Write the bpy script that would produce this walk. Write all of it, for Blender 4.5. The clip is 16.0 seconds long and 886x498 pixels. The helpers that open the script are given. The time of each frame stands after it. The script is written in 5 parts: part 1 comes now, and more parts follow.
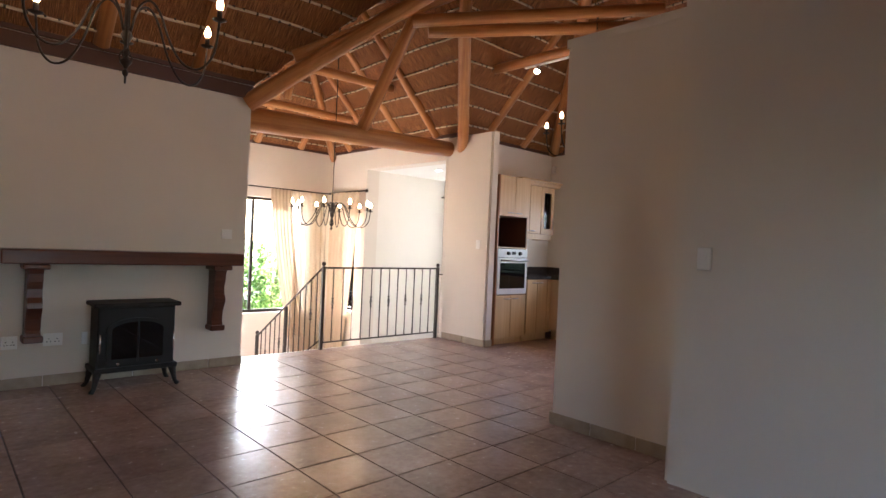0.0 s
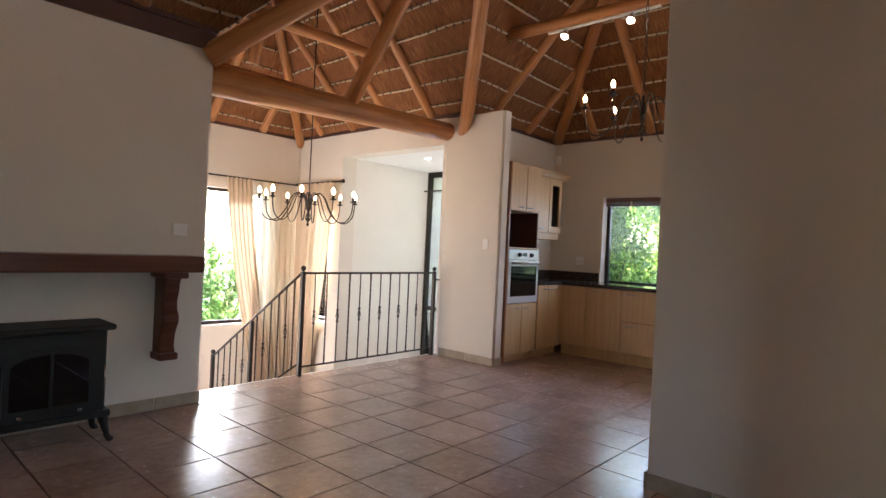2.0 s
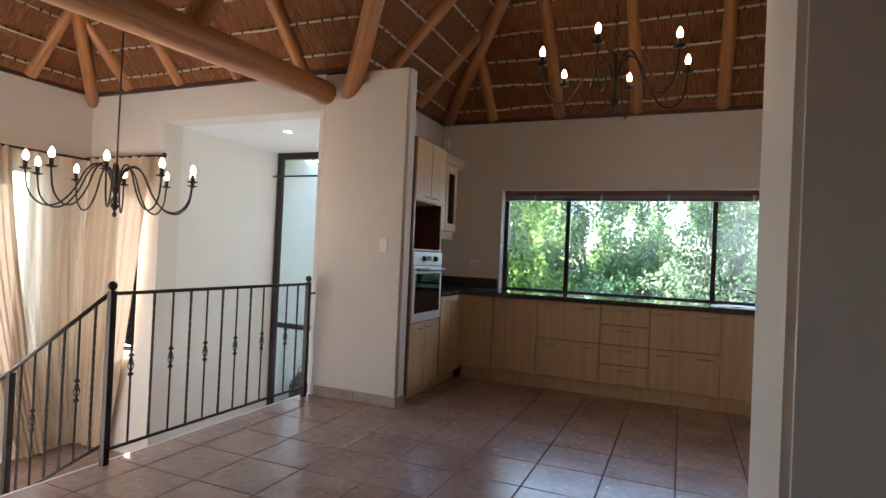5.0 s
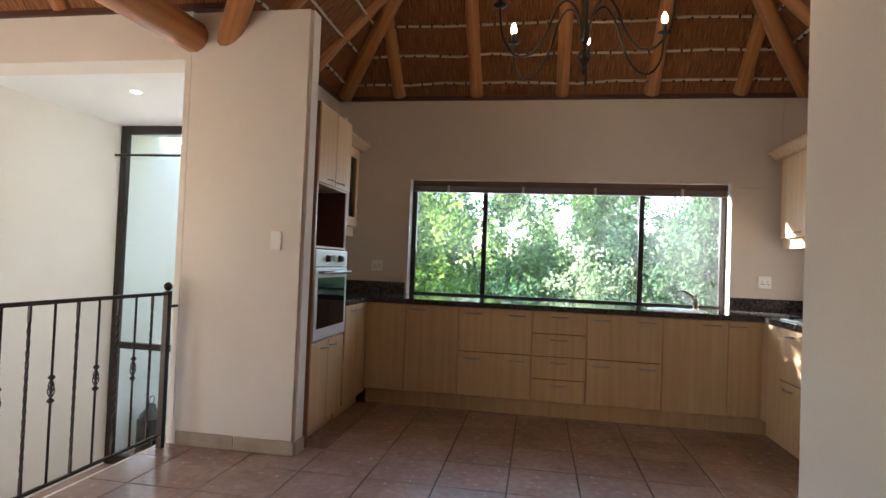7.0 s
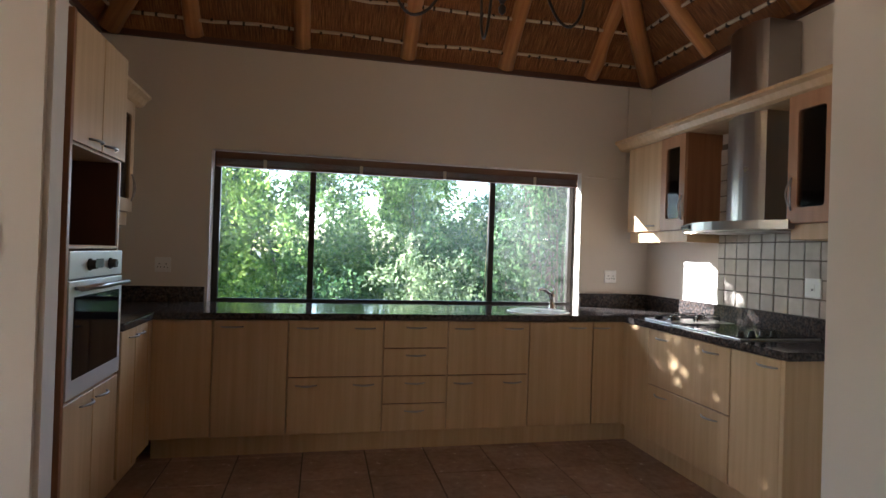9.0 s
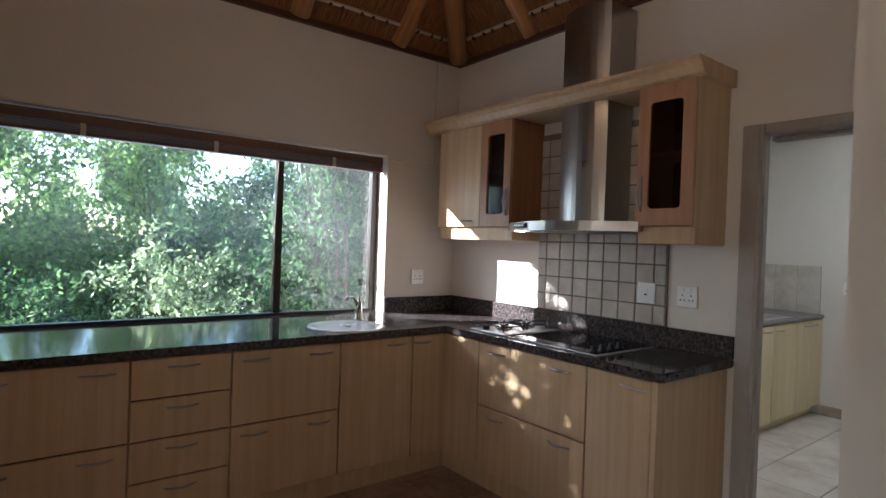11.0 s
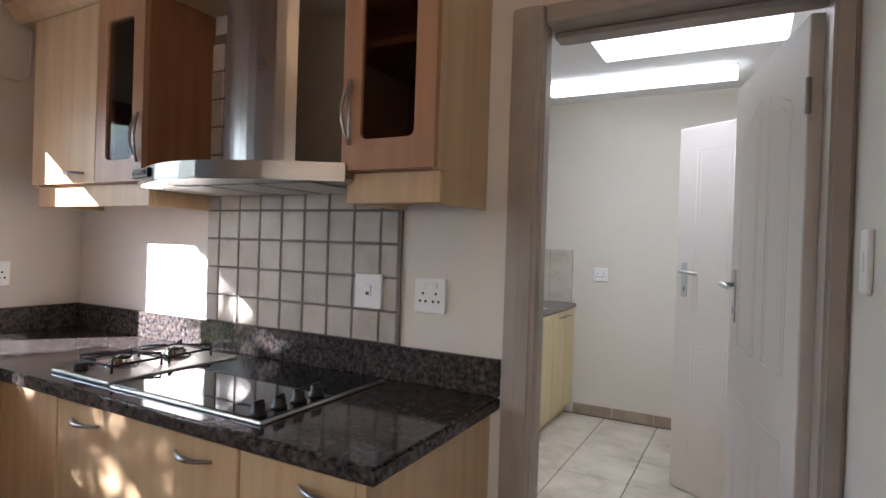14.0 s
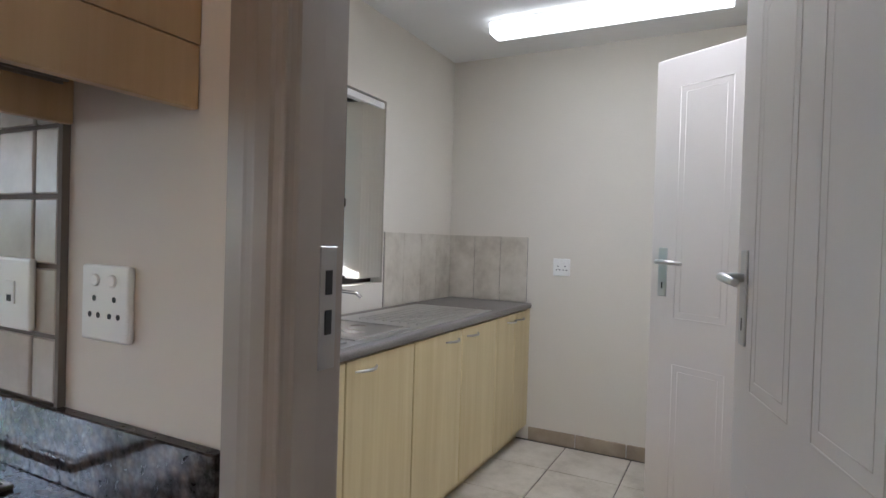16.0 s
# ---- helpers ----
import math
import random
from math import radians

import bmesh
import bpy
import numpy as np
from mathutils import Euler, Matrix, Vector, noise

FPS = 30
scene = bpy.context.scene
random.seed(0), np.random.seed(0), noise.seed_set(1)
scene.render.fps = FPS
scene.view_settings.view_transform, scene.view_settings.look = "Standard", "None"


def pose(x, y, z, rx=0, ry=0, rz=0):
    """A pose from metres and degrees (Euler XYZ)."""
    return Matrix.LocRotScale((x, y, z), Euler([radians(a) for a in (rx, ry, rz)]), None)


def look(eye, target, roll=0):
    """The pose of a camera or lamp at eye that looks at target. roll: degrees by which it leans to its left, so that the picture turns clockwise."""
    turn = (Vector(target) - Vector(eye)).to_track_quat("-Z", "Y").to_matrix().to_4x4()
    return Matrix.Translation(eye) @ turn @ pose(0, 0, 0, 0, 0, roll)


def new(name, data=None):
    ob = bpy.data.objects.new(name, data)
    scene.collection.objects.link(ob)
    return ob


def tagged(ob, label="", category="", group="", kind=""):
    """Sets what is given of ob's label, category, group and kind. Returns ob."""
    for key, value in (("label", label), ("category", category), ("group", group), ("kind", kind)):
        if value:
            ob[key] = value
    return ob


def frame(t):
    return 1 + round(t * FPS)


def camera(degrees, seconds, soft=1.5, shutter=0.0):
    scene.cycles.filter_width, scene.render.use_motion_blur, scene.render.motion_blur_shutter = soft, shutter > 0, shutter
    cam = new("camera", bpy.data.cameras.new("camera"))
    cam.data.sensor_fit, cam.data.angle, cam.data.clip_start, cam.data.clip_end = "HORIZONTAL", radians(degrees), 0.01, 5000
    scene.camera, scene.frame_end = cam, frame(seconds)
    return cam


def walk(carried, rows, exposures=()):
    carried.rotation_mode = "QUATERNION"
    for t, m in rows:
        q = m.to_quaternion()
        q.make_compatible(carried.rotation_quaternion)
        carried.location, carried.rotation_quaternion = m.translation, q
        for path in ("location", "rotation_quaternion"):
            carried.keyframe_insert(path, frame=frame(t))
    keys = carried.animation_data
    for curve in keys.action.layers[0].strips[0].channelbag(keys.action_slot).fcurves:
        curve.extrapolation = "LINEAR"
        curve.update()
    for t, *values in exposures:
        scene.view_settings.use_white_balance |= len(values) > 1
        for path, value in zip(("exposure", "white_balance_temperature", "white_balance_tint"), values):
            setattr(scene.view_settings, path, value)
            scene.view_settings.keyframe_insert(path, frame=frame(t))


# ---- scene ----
cam = camera(76.6, 16.0)
PATH = [
    (0, (-0.328, -0.144, 1.251), (1.03, 1.324, 1.24), 2.6),
    (0.5, (-0.232, 0.184, 1.248), (1.148, 1.632, 1.236), 2.7),
    (1, (-0.107, 0.51, 1.252), (1.289, 1.942, 1.239), 2.7),
    (1.5, (-0.007, 0.825, 1.228), (1.414, 2.232, 1.223), 2.7),
    (2, (0.063, 1.133, 1.227), (1.554, 2.466, 1.224), 2.7),
    (2.5, (0.178, 1.447, 1.252), (1.734, 2.703, 1.247), 2.9),
    (3, (0.288, 1.726, 1.263), (1.916, 2.888, 1.261), 2.8),
    (3.5, (0.416, 1.984, 1.24), (2.121, 3.03, 1.245), 2.7),
    (4, (0.576, 2.206, 1.261), (2.329, 3.167, 1.265), 2.6),
    (6.5, (1.446, 3.107, 1.188), (3.393, 3.56, 1.238), 2.4),
    (7, (1.667, 3.245, 1.198), (3.639, 3.579, 1.246), 2.3),
    (7.5, (1.9, 3.38, 1.205), (3.889, 3.586, 1.257), 2.3),
    (8, (2.129, 3.508, 1.227), (4.129, 3.514, 1.274), 2.1),
    (10.5, (3.314, 3.747, 1.375), (5.025, 2.712, 1.351), 2.0),
    (11, (3.528, 3.693, 1.382), (5.107, 2.465, 1.365), 2.0),
    (11.5, (3.703, 3.618, 1.366), (5.133, 2.219, 1.358), 2.1),
    (12, (3.842, 3.43, 1.366), (5.158, 1.924, 1.357), 2.1),
    (12.5, (3.958, 3.227, 1.357), (5.164, 1.632, 1.344), 2.1),
    (13, (4.056, 3.016, 1.356), (5.138, 1.334, 1.344), 2.0),
    (13.5, (4.111, 2.738, 1.343), (5.097, 0.998, 1.327), 1.8),
    (14, (4.147, 2.471, 1.318), (5.103, 0.715, 1.301), 1.8),
    (14.5, (4.177, 2.206, 1.314), (5.114, 0.439, 1.297), 1.8),
    (15, (4.19, 1.968, 1.298), (5.111, 0.192, 1.277), 1.8),
    (15.5, (4.192, 1.704, 1.281), (5.11, -0.073, 1.255), 1.8),
    (16, (4.211, 1.474, 1.262), (5.128, -0.303, 1.234), 1.7),
]
walk(cam, [(t, look(eye, target, roll)) for t, eye, target, roll in PATH],
     [(0.0, 3.85, 5650, 18), (2.0, 3.5, 5550, 15), (3.4, 3.05, 5250, 12), (4.1, 2.88, 5150, 12), (7.0, 3.22, 5550, 13), (8.2, 3.0, 5550, 12), (10.4, 2.5, 5250, 13), (11.0, 2.5, 5250, 14),
      (12.5, 3.0, 5350, 16), (13.5, 3.15, 5400, 18), (14.5, 3.1, 5400, 18), (16.0, 2.97, 5350, 17)])

# ---- world, sun and exposure ----
world = bpy.data.worlds.new("sky")
scene.world = world
world.use_nodes = True
wn = world.node_tree
sky = wn.nodes.new("ShaderNodeTexSky")
sky.sky_type = "NISHITA"
sky.sun_disc = False
SUN_DIR = Vector((0.80, 1.0, 0.54)).normalized()      # towards the sun
sky.sun_elevation = math.asin(SUN_DIR.z)
sky.sun_rotation = math.atan2(SUN_DIR.x, SUN_DIR.y)
wn.links.new(sky.outputs[0], wn.nodes["Background"].inputs[0])
wn.nodes["Background"].inputs[1].default_value = 0.15
sun = new("sun", bpy.data.lights.new("sun", "SUN"))
sun.data.energy, sun.data.angle, sun.data.color = 5.0, radians(0.5), (1.0, 0.93, 0.82)
sun.matrix_world = look(SUN_DIR * 60, (0, 0, 0))


def area(name, eye, target, sx, sy, watts, colour):
    ob = new(name, bpy.data.lights.new(name, "AREA"))
    ob.data.shape, ob.data.size, ob.data.size_y = "RECTANGLE", sx, sy
    ob.data.energy, ob.data.color = watts, colour
    ob.matrix_world = look(eye, target)
    return ob


DAY = (0.93, 0.97, 1.0)
area("kitchen_window_daylight", (7.10, 3.05, 1.62), (0, 3.05, 0.9), 2.8, 0.6, 2.2, DAY)
area("dining_window_daylight", (3.4, 8.66, 1.0), (3.4, 0, 0.6), 1.9, 1.8, 1.9, DAY)
area("entrance_daylight", (6.75, 6.4, 0.9), (0, 6.2, 0.4), 1.6, 2.8, 2.5, (1.0, 0.97, 0.92))
area("skylight_daylight", (4.5, -0.58, 2.78), (4.5, -0.58, 0), 0.75, 0.75, 1.1, (1.0, 0.96, 0.88))

# ---- materials ----


def mat(name, base, rough=0.5, metal=0.0):
    m = bpy.data.materials.new(name)
    m.use_nodes = True
    b = m.node_tree.nodes["Principled BSDF"]
    b.inputs["Base Color"].default_value = (*base, 1)
    b.inputs["Roughness"].default_value = rough
    b.inputs["Metallic"].default_value = metal
    return m


def bsdf(m):
    return m.node_tree.nodes["Principled BSDF"]


def coords(m, scale=(1, 1, 1), kind="Object"):
    t = m.node_tree
    c = t.nodes.new("ShaderNodeTexCoord")
    p = t.nodes.new("ShaderNodeMapping")
    p.inputs["Scale"].default_value = scale
    t.links.new(c.outputs[kind], p.inputs["Vector"])
    return p.outputs["Vector"]


def world_coords(m, scale=(1, 1, 1)):
    t = m.node_tree
    c = t.nodes.new("ShaderNodeNewGeometry")
    p = t.nodes.new("ShaderNodeMapping")
    p.inputs["Scale"].default_value = scale
    t.links.new(c.outputs["Position"], p.inputs["Vector"])
    return p.outputs["Vector"]


def noise_tex(m, vec, scale, detail=4, rough=0.55):
    n = m.node_tree.nodes.new("ShaderNodeTexNoise")
    n.inputs["Scale"].default_value = scale
    n.inputs["Detail"].default_value = detail
    n.inputs["Roughness"].default_value = rough
    if vec is not None:
        m.node_tree.links.new(vec, n.inputs["Vector"])
    return n.outputs["Fac"]


def ramp(m, fac, stops):
    r = m.node_tree.nodes.new("ShaderNodeValToRGB")
    e = r.color_ramp.elements
    while len(e) < len(stops):
        e.new(0.5)
    for el, (p, c) in zip(e, stops):
        el.position, el.color = p, (*c, 1)
    m.node_tree.links.new(fac, r.inputs[0])
    return r.outputs[0]


def mix(m, fac, a, b, blend="MIX"):
    n = m.node_tree.nodes.new("ShaderNodeMix")
    n.data_type, n.blend_type = "RGBA", blend
    for sock, v in ((n.inputs[0], fac), (n.inputs[6], a), (n.inputs[7], b)):
        if isinstance(v, (int, float)):
            sock.default_value = v
        elif isinstance(v, tuple):
            sock.default_value = (*v, 1)
        else:
            m.node_tree.links.new(v, sock)
    return n.outputs[2]


def paint(m, colour):
    m.node_tree.links.new(colour, bsdf(m).inputs["Base Color"])


def bump(m, fac, strength=0.2, dist=0.01):
    n = m.node_tree.nodes.new("ShaderNodeBump")
    n.inputs["Strength"].default_value, n.inputs["Distance"].default_value = strength, dist
    m.node_tree.links.new(fac, n.inputs["Height"])
    m.node_tree.links.new(n.outputs[0], bsdf(m).inputs["Normal"])


def rough_from(m, fac, lo, hi):
    n = m.node_tree.nodes.new("ShaderNodeMapRange")
    n.inputs[3].default_value, n.inputs[4].default_value = lo, hi
    m.node_tree.links.new(fac, n.inputs[0])
    m.node_tree.links.new(n.outputs[0], bsdf(m).inputs["Roughness"])


def random_out(m):
    return m.node_tree.nodes.new("ShaderNodeObjectInfo").outputs["Random"]


def plaster(name, base):
    m = mat(name, base, 0.85)
    v = world_coords(m)
    big = noise_tex(m, v, 1.3, 3)
    fine = noise_tex(m, v, 60, 5)
    paint(m, mix(m, big, tuple(c * 0.93 for c in base), tuple(min(1, c * 1.05) for c in base)))
    bump(m, fine, 0.12, 0.004)
    return m


WALL = plaster("cream_plaster", (0.74, 0.68, 0.60))
WALL_WHITE = plaster("white_plaster", (0.80, 0.79, 0.75))
WALL_RECESS = plaster("warm_white_plaster", (0.80, 0.765, 0.70))
WALL_CREAM = plaster("cream_white_plaster", (0.71, 0.665, 0.58))
CEILING = plaster("white_ceiling_paint", (0.82, 0.82, 0.80))


def wood(name, dark, light, scale=(1, 1, 0.06), freq=26, rough=0.45, spread=0.25):
    m = mat(name, light, rough)
    v = coords(m, scale)
    grain = noise_tex(m, v, freq, 6, 0.6)
    blotch = noise_tex(m, coords(m), 2.5, 2)
    col = ramp(m, grain, [(0.3, dark), (0.7, light)])
    col = mix(m, blotch, col, mix(m, 1.0, col, (1 - spread, 1 - spread, 1 - spread), "MULTIPLY"))
    paint(m, col)
    bump(m, grain, 0.08, 0.003)
    return m


POLE = wood("varnished_gum_pole", (0.43, 0.165, 0.05), (0.69, 0.335, 0.11), (1, 1, 0.05), 30, 0.38, 0.35)
LAMINATE = wood("pale_beech_laminate", (0.55, 0.365, 0.19), (0.67, 0.478, 0.27), (1, 1, 0.04), 24, 0.38, 0.1)
LAMINATE_PALE = wood("pale_yellow_laminate", (0.60, 0.48, 0.25), (0.70, 0.59, 0.34), (1, 1, 0.04), 24, 0.4, 0.1)
# red-brown side panels; the dark tone also stands in for shade on cabinets
CHERRY_AND_SHADE = wood("reddish_wood_and_shade", (0.26, 0.105, 0.04), (0.37, 0.165, 0.07), (1, 1, 0.05), 24, 0.35, 0.2)
# redder, darker copy of the beech laminate for doors in warm shade
BEECH_SHADED = wood("beech_reddened_for_shade", (0.40, 0.205, 0.10), (0.52, 0.29, 0.155), (1, 1, 0.05), 24, 0.36, 0.15)
MAHOGANY = wood("dark_mahogany_mantel", (0.085, 0.024, 0.012), (0.16, 0.05, 0.025), (0.06, 1, 1), 22, 0.35, 0.3)

THATCH = mat("dry_reed_thatch", (0.25, 0.13, 0.05), 0.9)
_v = coords(THATCH, (55, 2.2, 4), "UV")
_g = noise_tex(THATCH, _v, 3.0, 5, 0.65)
_b = noise_tex(THATCH, coords(THATCH, (1, 1, 1), "UV"), 1.2, 2)
paint(THATCH, mix(THATCH, _b, ramp(THATCH, _g, [(0.3, (0.055, 0.02, 0.007)), (0.5, (0.31, 0.122, 0.036)), (0.72, (0.62, 0.30, 0.10))]),
                  ramp(THATCH, _g, [(0.3, (0.04, 0.015, 0.006)), (0.5, (0.22, 0.082, 0.026)), (0.72, (0.50, 0.23, 0.075))])))
bump(THATCH, _g, 0.9, 0.03)
LATH = mat("pale_reed_lath", (0.62, 0.49, 0.33), 0.8)
TWINE = mat("dark_tarred_twine", (0.06, 0.04, 0.03), 0.9)

TILE = mat("brown_glazed_floor_tile", (0.33, 0.22, 0.18), 0.22)
_v = world_coords(TILE)
_n1 = noise_tex(TILE, _v, 3.2, 4, 0.6)
_n2 = noise_tex(TILE, _v, 22, 5, 0.6)
_c = ramp(TILE, _n1, [(0.3, (0.27, 0.175, 0.135)), (0.55, (0.40, 0.275, 0.22)), (0.75, (0.50, 0.37, 0.31))])
_c = mix(TILE, 0.35, _c, ramp(TILE, _n2, [(0.3, (0.25, 0.155, 0.125)), (0.7, (0.52, 0.39, 0.33))]))
_c = mix(TILE, random_out(TILE), mix(TILE, 1.0, _c, (0.84, 0.84, 0.84), "MULTIPLY"), _c)
paint(TILE, _c)
rough_from(TILE, _n2, 0.14, 0.34)
bump(TILE, _n1, 0.04, 0.004)
GROUT = mat("dark_floor_grout", (0.07, 0.052, 0.045), 0.9)
SKIRT = mat("beige_skirting_tile", (0.46, 0.37, 0.26), 0.4)
paint(SKIRT, ramp(SKIRT, noise_tex(SKIRT, world_coords(SKIRT), 7, 4), [(0.3, (0.30, 0.235, 0.165)), (0.7, (0.44, 0.36, 0.26))]))
SC_TILE = mat("cream_scullery_tile", (0.58, 0.53, 0.44), 0.3)
_n = noise_tex(SC_TILE, world_coords(SC_TILE), 4.5, 6, 0.65)
paint(SC_TILE, ramp(SC_TILE, _n, [(0.3, (0.42, 0.37, 0.29)), (0.5, (0.58, 0.53, 0.44)), (0.7, (0.68, 0.63, 0.54))]))
SPLASH = mat("grey_beige_wall_tile", (0.52, 0.46, 0.38), 0.3)
_n = noise_tex(SPLASH, world_coords(SPLASH), 9, 5, 0.6)
_c = ramp(SPLASH, _n, [(0.3, (0.44, 0.38, 0.31)), (0.7, (0.62, 0.56, 0.48))])
paint(SPLASH, mix(SPLASH, random_out(SPLASH), mix(SPLASH, 1.0, _c, (0.85, 0.86, 0.88), "MULTIPLY"), _c))
WALL_GROUT = mat("grey_wall_grout", (0.19, 0.165, 0.14), 0.9)

GRANITE = mat("polished_brown_granite", (0.05, 0.04, 0.035), 0.09)
_v = world_coords(GRANITE)
_vo = GRANITE.node_tree.nodes.new("ShaderNodeTexVoronoi")
_vo.inputs["Scale"].default_value = 48
GRANITE.node_tree.links.new(_v, _vo.inputs["Vector"])
_c = ramp(GRANITE, _vo.outputs["Distance"], [(0.0, (0.17, 0.11, 0.075)), (0.4, (0.075, 0.052, 0.04)), (0.7, (0.02, 0.018, 0.018))])
_n = noise_tex(GRANITE, _v, 40, 4, 0.7)
paint(GRANITE, mix(GRANITE, _n, _c, ramp(GRANITE, noise_tex(GRANITE, _v, 75, 3), [(0.4, (0.016, 0.015, 0.016)), (0.7, (0.15, 0.135, 0.13))])))

bsdf(GRANITE).inputs["Specular IOR Level"].default_value = 0.34
STEEL = mat("brushed_stainless_steel", (0.41, 0.39, 0.37), 0.27, 1.0)
_n = noise_tex(STEEL, coords(STEEL), 4, 3)
rough_from(STEEL, _n, 0.25, 0.33)
SATIN = mat("satin_steel_edge", (0.60, 0.59, 0.58), 0.33, 1.0)
CHROME = mat("polished_chrome", (0.75, 0.74, 0.72), 0.1, 1.0)
IRON = mat("dark_wrought_iron", (0.045, 0.035, 0.03), 0.42, 0.7)
CAST = mat("black_cast_iron", (0.012, 0.011, 0.011), 0.55, 0.2)
BRONZE = mat("dark_bronze_aluminium", (0.045, 0.037, 0.03), 0.4, 0.5)
BLACK = mat("black_plastic", (0.012, 0.012, 0.012), 0.4)
WHITE = mat("white_plastic", (0.87, 0.86, 0.83), 0.32)
DOOR_PAINT = mat("white_door_paint", (0.74, 0.685, 0.63), 0.45)
bump(DOOR_PAINT, noise_tex(DOOR_PAINT, coords(DOOR_PAINT, (30, 30, 1)), 3, 4), 0.05, 0.002)
FRAME_PAINT = mat("taupe_door_frame_paint", (0.37, 0.32, 0.27), 0.4)
paint(FRAME_PAINT, ramp(FRAME_PAINT, noise_tex(FRAME_PAINT, world_coords(FRAME_PAINT), 5, 5), [(0.3, (0.33, 0.285, 0.24)), (0.7, (0.40, 0.35, 0.295))]))
ENAMEL = mat("white_enamel_basin", (0.82, 0.81, 0.78), 0.15)
OVEN_WHITE = mat("silver_white_oven_panel", (0.66, 0.66, 0.66), 0.35, 0.3)
DARK_GLASS = mat("black_ceramic_glass", (0.006, 0.006, 0.007), 0.04)
# dark boards, and the shade put into gaps between cabinet fronts
CAVITY = mat("dark_board_and_gap_shade", (0.09, 0.035, 0.02), 0.5)
LAMINATE_TOP = mat("grey_laminate_worktop", (0.17, 0.155, 0.14), 0.45)
paint(LAMINATE_TOP, ramp(LAMINATE_TOP, noise_tex(LAMINATE_TOP, world_coords(LAMINATE_TOP), 300, 2), [(0.35, (0.12, 0.11, 0.10)), (0.65, (0.23, 0.21, 0.19))]))


def cloth(name, base, through_light, clear=0.0):
    """Woven cloth that lets some light through."""
    m = mat(name, base, 0.95)
    t = m.node_tree
    weave = noise_tex(m, coords(m, (1, 1, 0.15)), 30, 4)
    paint(m, mix(m, weave, tuple(c * 0.9 for c in base), base))
    tl = t.nodes.new("ShaderNodeBsdfTranslucent")
    tl.inputs[0].default_value = (*base, 1)
    mx = t.nodes.new("ShaderNodeMixShader")
    mx.inputs[0].default_value = through_light
    t.links.new(bsdf(m).outputs[0], mx.inputs[1])
    t.links.new(tl.outputs[0], mx.inputs[2])
    last = mx
    if clear:
        tp = t.nodes.new("ShaderNodeBsdfTransparent")
        last = t.nodes.new("ShaderNodeMixShader")
        last.inputs[0].default_value = clear
        t.links.new(mx.outputs[0], last.inputs[1])
        t.links.new(tp.outputs[0], last.inputs[2])
    t.links.new(last.outputs[0], t.nodes["Material Output"].inputs[0])
    return m


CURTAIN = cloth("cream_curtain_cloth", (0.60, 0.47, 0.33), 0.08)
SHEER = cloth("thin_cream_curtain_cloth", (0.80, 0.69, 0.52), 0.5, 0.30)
VANE = cloth("cream_blind_vane", (0.84, 0.80, 0.72), 0.6)
BLIND = wood("wooden_venetian_blind", (0.12, 0.055, 0.028), (0.2, 0.1, 0.05), (1, 0.05, 1), 20, 0.5, 0.1)


def glass_mat(name, tint, haze=0.0):
    m = bpy.data.materials.new(name)
    m.use_nodes = True
    t = m.node_tree
    t.nodes.remove(t.nodes["Principled BSDF"])
    tr = t.nodes.new("ShaderNodeBsdfTransparent")
    tr.inputs[0].default_value = (*tint, 1)
    gl = t.nodes.new("ShaderNodeBsdfGlossy")
    gl.inputs["Roughness"].default_value = 0.02
    fr = t.nodes.new("ShaderNodeFresnel")
    fr.inputs[0].default_value = 1.45
    mx = t.nodes.new("ShaderNodeMixShader")
    t.links.new(fr.outputs[0], mx.inputs[0])
    t.links.new(tr.outputs[0], mx.inputs[1])
    t.links.new(gl.outputs[0], mx.inputs[2])
    last = mx
    if haze:
        # pale veil mixed into the pane to imitate bright window haze
        film = t.nodes.new("ShaderNodeBsdfTranslucent")
        film.inputs[0].default_value = (0.85, 0.85, 0.82, 1)
        veil = noise_tex(m, coords(m, (1, 1, 0.6)), 3.0, 5)
        last = t.nodes.new("ShaderNodeMixShader")
        t.links.new(ramp(m, veil, [(0.3, (haze * 0.6,) * 3), (0.7, (haze * 1.5,) * 3)]), last.inputs[0])
        t.links.new(mx.outputs[0], last.inputs[1])
        t.links.new(film.outputs[0], last.inputs[2])
    t.links.new(last.outputs[0], t.nodes["Material Output"].inputs[0])
    return m


# kitchen pane with glare haze built in, which brightens the view
HAZY_GLASS = glass_mat("hazy_window_glass", (0.95, 0.97, 0.96), 0.016)
GLASS = glass_mat("clear_window_glass", (0.95, 0.97, 0.96))
SMOKED = glass_mat("brown_smoked_glass", (0.55, 0.44, 0.37))


def glow(name, colour, strength):
    m = mat(name, colour, 0.4)
    b = bsdf(m)
    b.inputs["Emission Color"].default_value = (*colour, 1)
    b.inputs["Emission Strength"].default_value = strength
    return m


BULB = glow("lit_candle_bulb", (1.0, 0.62, 0.28), 12)
SPOT = glow("lit_spot_bulb", (1.0, 0.80, 0.55), 6)
TUBE = glow("fluorescent_diffuser", (1.0, 0.97, 0.86), 0.40)
SKYLIGHT = glow("bright_skylight_panel", (1.0, 0.98, 0.93), 0.6)
